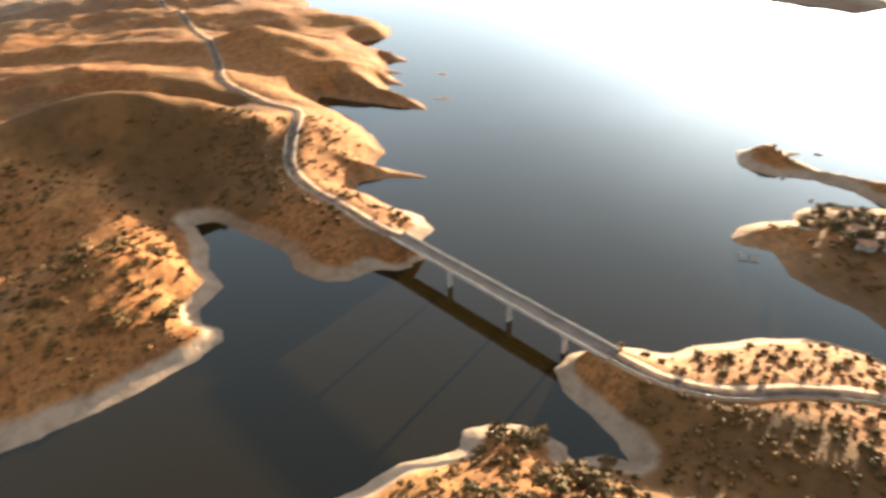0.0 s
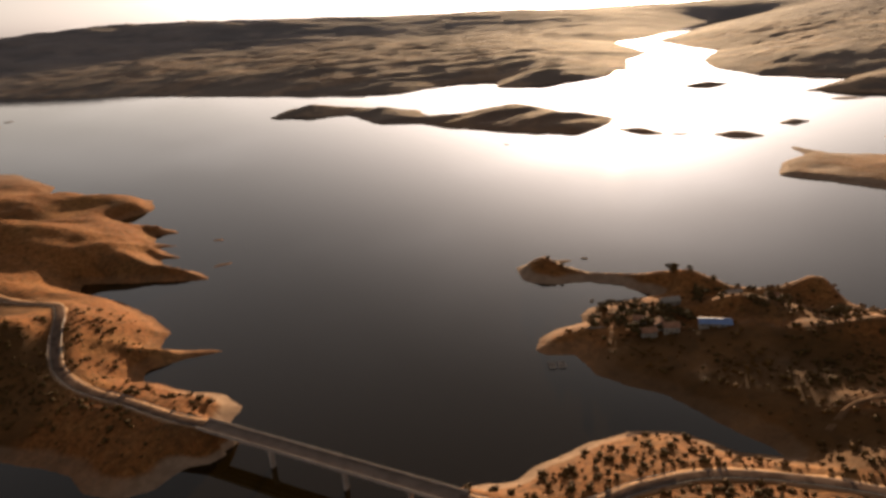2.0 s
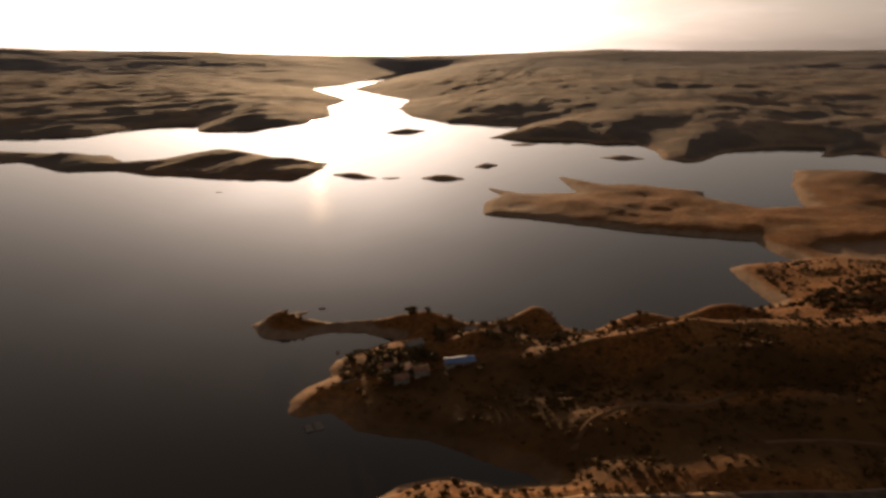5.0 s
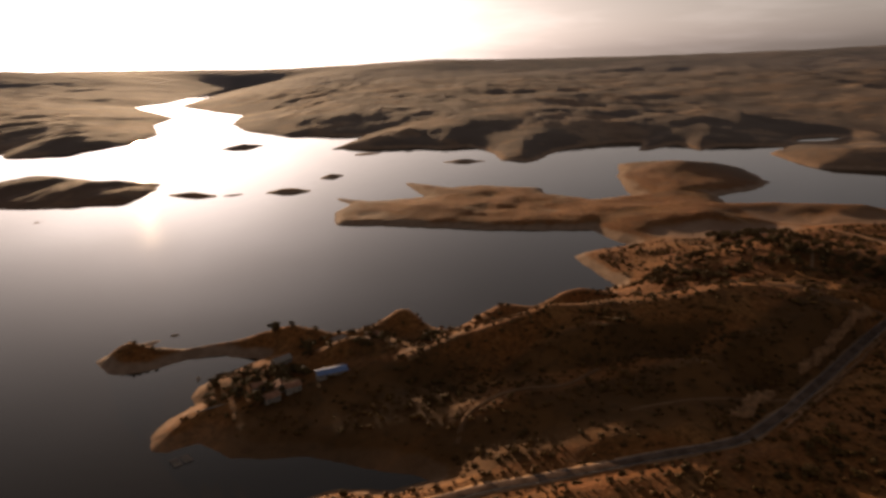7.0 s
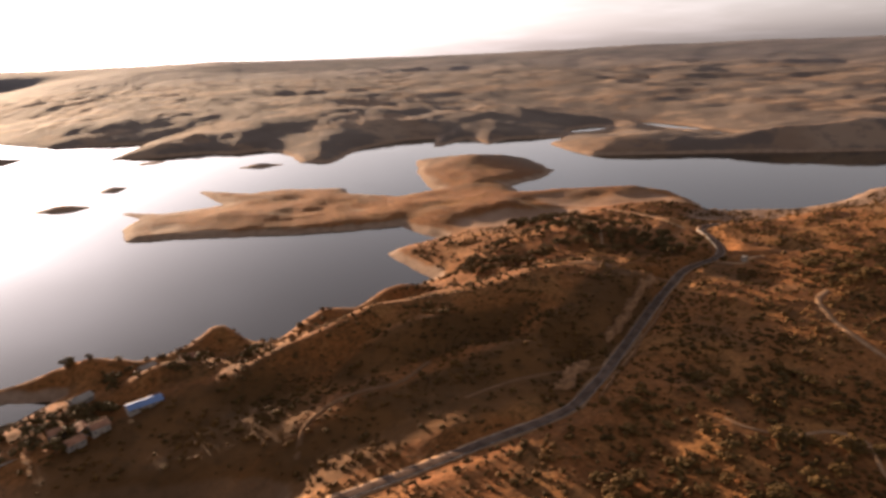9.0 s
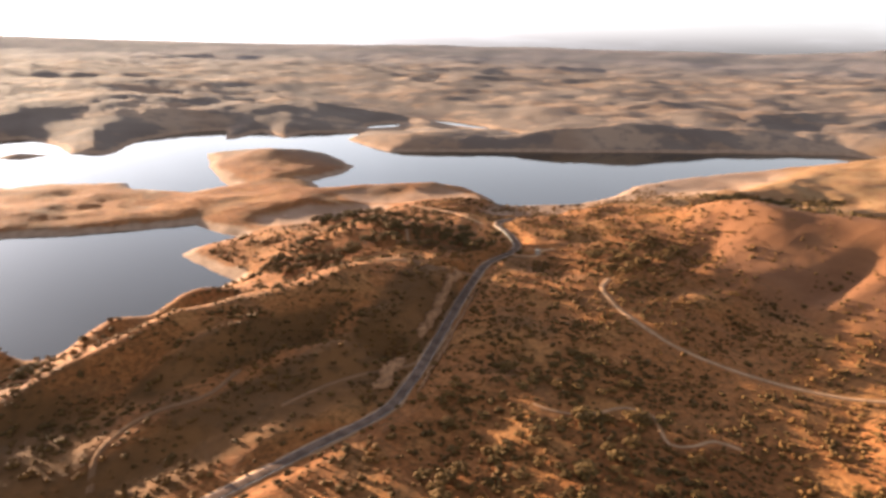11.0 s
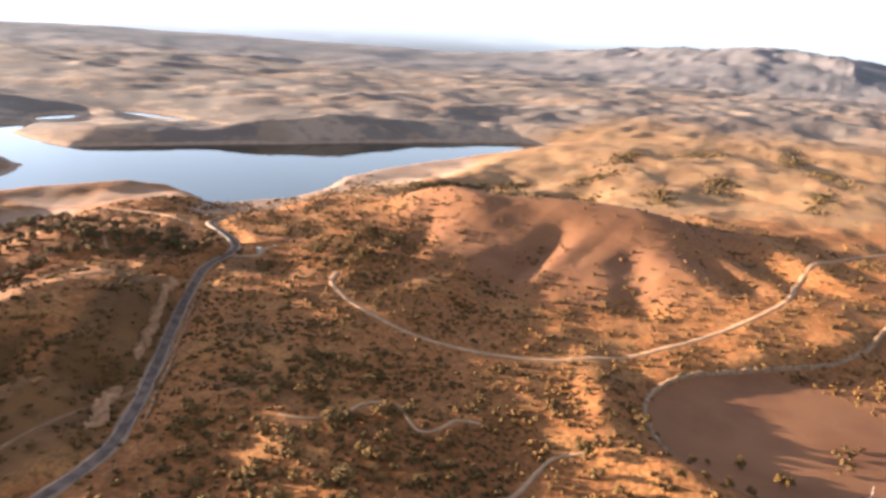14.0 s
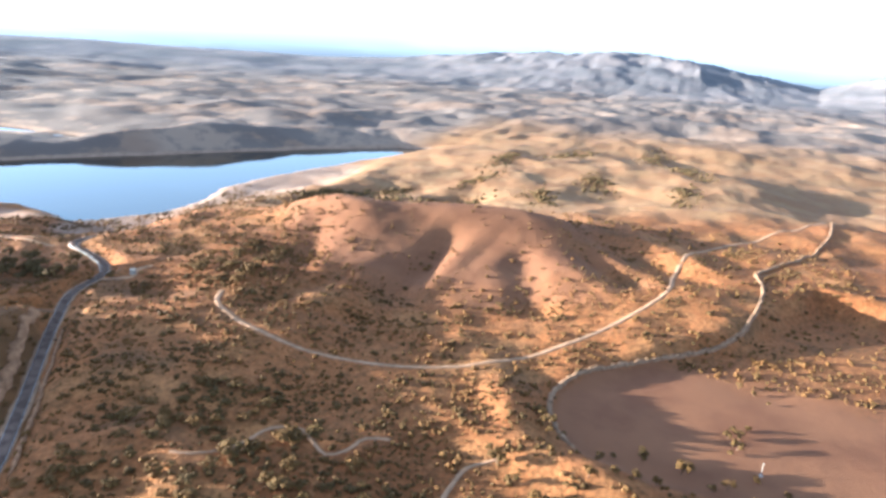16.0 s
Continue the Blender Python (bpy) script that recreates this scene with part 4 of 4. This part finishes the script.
make_house(-56, 292.5, 24, 14, 6, 2.4, 1.1, WHITE, BLUE_ROOF, "shed", "long low shed with a blue sheet-metal roof", 5)
for x, y, turn, a, b, e, roof in ((-80, 274, 40, 7, 5, 2.8, TILE_ROOF), (-72, 281, 30, 7, 5.5, 3.2, TILE_ROOF), (-78, 283, 110, 6.5, 5, 3.0, TILE_ROOF),
                                  (-84, 312, 45, 9, 5, 2.8, PALE_ROOF), (-58, 328, 40, 7, 5, 2.8, PALE_ROOF), (-88, 284, 20, 6, 5, 2.8, TILE_ROOF),
                                  (-40, 327, 20, 6, 4.5, 2.8, TILE_ROOF)):
    make_house(x, y, turn, a, b, e, 1.3, WHITE, roof, "house", "small whitewashed house with a gabled roof among trees" if roof is TILE_ROOF else
               "small whitewashed house with a pale sheet roof among trees", 3)


def make_wall(name, label, points, width, height, material, category, ragged=0.0):
    """A low wall that follows the ground, uneven on top."""
    line = spline(points, 1.2)
    if ragged:
        line = line + np.stack([soft_noise(line[:, 0], line[:, 1], 7, 31, 3), soft_noise(line[:, 0], line[:, 1], 7, 47, 3)], 1) * ragged
    z, _ = terrain(line[:, 0], line[:, 1])
    way = np.gradient(line, axis=0)
    way /= np.hypot(way[:, 0], way[:, 1])[:, None]
    side = np.stack([-way[:, 1], way[:, 0]], 1)
    run = np.arange(len(line)) * 1.2
    taper = smooth(np.minimum(run, run[-1] - run), -1, 9)
    rows = []
    for off, up in ((-0.5, -0.8), (-0.42, height), (0.0, height * 1.15), (0.42, height), (0.5, -0.8)):
        wob = soft_noise(line[:, 0] * 3 + off * 40, line[:, 1] * 3, 4, 9, 2)
        rows.append(np.column_stack([line + side * (off * width * taper * (1 + 0.45 * wob))[:, None], z + (up if up < 0 else up * taper * (1 + (0.5 if not ragged else 1.1) * wob))]))
    me = mesh_from(name, np.stack(rows, 1).reshape(-1, 3), grid_faces(5, len(line)))
    me.materials.append(material)
    return tagged(new(name, me), label, category)


make_wall("bank", "pale rubble bank curving round the dry flat", [(229, 67), (236, 74), (248, 81), (262, 86), (280, 87), (296, 82), (310, 73), (331, 53), (352, 33),
          (378, 13), (405, 3), (432, -3), (462, -6), (498, -4), (530, -20), (560, -37), (600, -52), (659, -68), (720, -78), (773, -85)], 2.3, 0.9, STONE, "bank", 0.7)
make_wall("earth_bank", "pale eroded earth bank beside the road cutting", [(216, 330), (206, 322), (190, 308), (172, 291), (156, 276), (147, 267)], 4.4, 2.0, BANK, "bank", 2.2)
make_wall("earth_bank", "pale crumbling earth bank above the road bend", [(133, 256), (124, 249), (113, 240), (104, 234)], 6.0, 1.6, BANK, "bank", 2.5)
line = RUNS["road_east"][0]
way = np.gradient(line, axis=0)
way /= np.hypot(way[:, 0], way[:, 1])[:, None]
edge = line + np.stack([way[:, 1], -way[:, 0]], 1) * 5.3
make_wall("earth_bank", "narrow pale earth bank along the road", [tuple(p) for p in edge[72:114:3]], 1.7, 0.8, BANK, "bank", 0.8)
make_wall("quay", "long pale quay wall beside the lake", [(-111, 266), (-106, 269), (-99, 273.5)], 1.4, 0.9, WHITE, "wall")


def make_pontoon():
    top = tagged(new("pontoon"), "floating pontoon of dark timber rafts near the shore", "pontoon")
    top.matrix_world = pose(-107, 237, 0, 0, 0, 40)
    for k in range(4):
        bm = bmesh.new()
        px, py = (k % 2) * 4.2 - 2.1, (k // 2) * 3.2 - 1.6
        for j in range(6):
            box_into(bm, pose(px, py - 1.0 + j * 0.42, 0.42), 3.4, 0.36, 0.08)
        link("deck", bm, TIMBER, top)
        for s in (-1, 1):
            bm = bmesh.new()
            bmesh.ops.create_cone(bm, cap_ends=True, segments=12, radius1=0.28, radius2=0.28, depth=3.2, matrix=pose(px, py + s * 0.8, 0.12, 0, 90, 0))
            link("float", bm, STEEL, top)
    return top


make_pontoon()


def make_boat(x, y, turn):
    top = tagged(new("boat"), "small pale rowing boat lying off the shore", "boat")
    top.matrix_world = pose(x, y, 0, 0, 0, turn)
    bm = bmesh.new()
    rings = []
    for u, w in ((-1, 0.5), (-0.5, 0.75), (0.1, 0.8), (0.6, 0.55), (1, 0.06)):
        rings.append([bm.verts.new((u * 2.1, s * w * k, z)) for s, k, z in ((-1, 1, 0.5), (-1, 0.7, -0.1), (1, 0.7, -0.1), (1, 1, 0.5))])
    for a, b in zip(rings, rings[1:]):
        for k in range(3):
            bm.faces.new((a[k], a[k + 1], b[k + 1], b[k]))
    bm.faces.new(rings[0])
    bmesh.ops.solidify(bm, geom=bm.faces[:], thickness=0.06)
    link("hull", bm, WHITE, top)
    for u in (-0.9, 0.2):
        bm = bmesh.new()
        box_into(bm, pose(u, 0, 0.34), 0.28, 1.35, 0.05)
        link("thwart", bm, TIMBER, top)


make_boat(-158, 366, 20)
make_boat(-125, 309, 100)


def make_post(x, y):
    """A white marker mast on a slab."""
    top = tagged(new("marker_mast"), "thin white mast on a pale concrete slab", "mast")
    top.matrix_world = pose(x, y, stand(x, y))
    bm = bmesh.new()
    box_into(bm, pose(0, 0, 0.0), 1.6, 1.4, 0.5)
    bmesh.ops.bevel(bm, geom=bm.edges[:], offset=0.06, segments=1, affect="EDGES")
    link("slab", bm, CONCRETE, top)
    bm = bmesh.new()
    bmesh.ops.create_cone(bm, cap_ends=True, segments=10, radius1=0.16, radius2=0.10, depth=5.2, matrix=pose(0, 0, 2.7))
    link("mast", bm, WHITE, top)
    bm = bmesh.new()
    box_into(bm, pose(0, 0, 5.2), 0.5, 0.3, 0.4)
    link("box", bm, WHITE, top)


make_post(252, 2)


def make_gate_pillar(x, y, turn):
    top = tagged(new("gatehouse"), "tiny white gatehouse with a flat roof beside the lane", "hut")
    top.matrix_world = pose(x, y, stand(x, y), 0, 0, turn)
    bm = bmesh.new()
    box_into(bm, pose(0, 0, 1.3), 2.6, 2.4, 3.2)
    link("wall", bm, WHITE, top)
    bm = bmesh.new()
    box_into(bm, pose(0, 0, 3.0), 3.1, 2.9, 0.2)
    link("roof", bm, PALE_ROOF, top)
    for s in (-1, 1):
        bm = bmesh.new()
        box_into(bm, pose(s * 0.6, -1.2, 1.5), 0.7, 0.06, 0.9)
        link("window", bm, DARK, top)
    bm = bmesh.new()
    box_into(bm, pose(1.3, 0, 1.05), 0.06, 0.8, 2.0)
    link("door", bm, TIMBER, top)


make_gate_pillar(284, 339, 20)


def guard_rail(way, start, stop, side):
    """Steel crash barrier beside a stretch of road, with its posts."""
    line, z, width = RUNS[way]
    line, z = line[start:stop], z[start:stop]
    d = np.gradient(line, axis=0)
    d /= np.hypot(d[:, 0], d[:, 1])[:, None]
    edge = line + np.stack([-d[:, 1], d[:, 0]], 1) * side * (width / 2 + 0.5)
    top = tagged(new("guard_rail"), "galvanised steel crash barrier along the road edge", "barrier")
    rows = []
    for off, up in ((0, 0.45), (0.06, 0.52), (0.0, 0.62), (0.06, 0.72), (0, 0.8), (-0.05, 0.8), (-0.05, 0.45)):
        rows.append(np.column_stack([edge + np.stack([-d[:, 1], d[:, 0]], 1) * off * side, z + up + 0.1]))
    me = mesh_from("rail", np.stack(rows, 1).reshape(-1, 3), grid_faces(7, len(edge)))
    me.materials.append(STEEL)
    new("rail", me).parent = top
    bm = bmesh.new()
    box_into(bm, Matrix.Identity(4), 0.12, 0.12, 1.6)
    post = link("post", bm, STEEL, top)
    post.location = (*edge[0], z[0] + 0.05)
    for k in range(1, len(edge)):
        ob = new("post", post.data)
        ob.parent, ob.location = top, (*edge[k], z[k] + 0.05)


n_east = len(RUNS["road_east"][0])
guard_rail("road_east", 1, 22, 1)
guard_rail("road_east", 1, 14, -1)
guard_rail("road_east", n_east - 46, n_east - 22, 1)
guard_rail("road_west", 1, 45, -1)
guard_rail("road_west", 4, 40, 1)


def edge_lines(way):
    """Worn white edge lines painted on the asphalt."""
    line, z, width = RUNS[way]
    d = np.gradient(line, axis=0)
    d /= np.hypot(d[:, 0], d[:, 1])[:, None]
    n = np.stack([-d[:, 1], d[:, 0]], 1)
    parts = []
    for off in (-0.44, 0.44):
        a = [np.column_stack([line + n * (off * width + s * 0.09), z + 0.165 + 0.004]) for s in (-1, 1)]
        v = np.stack(a, 1).reshape(-1, 3)
        parts.append((v, grid_faces(2, len(line))))
    me = mesh_from("edge_line", *joined(parts))
    me.materials.append(PAINT)
    tagged(new("edge_line", me), "worn white edge lines painted on asphalt", "road marking", kind="structure")


edge_lines("road_east")
edge_lines("road_west")
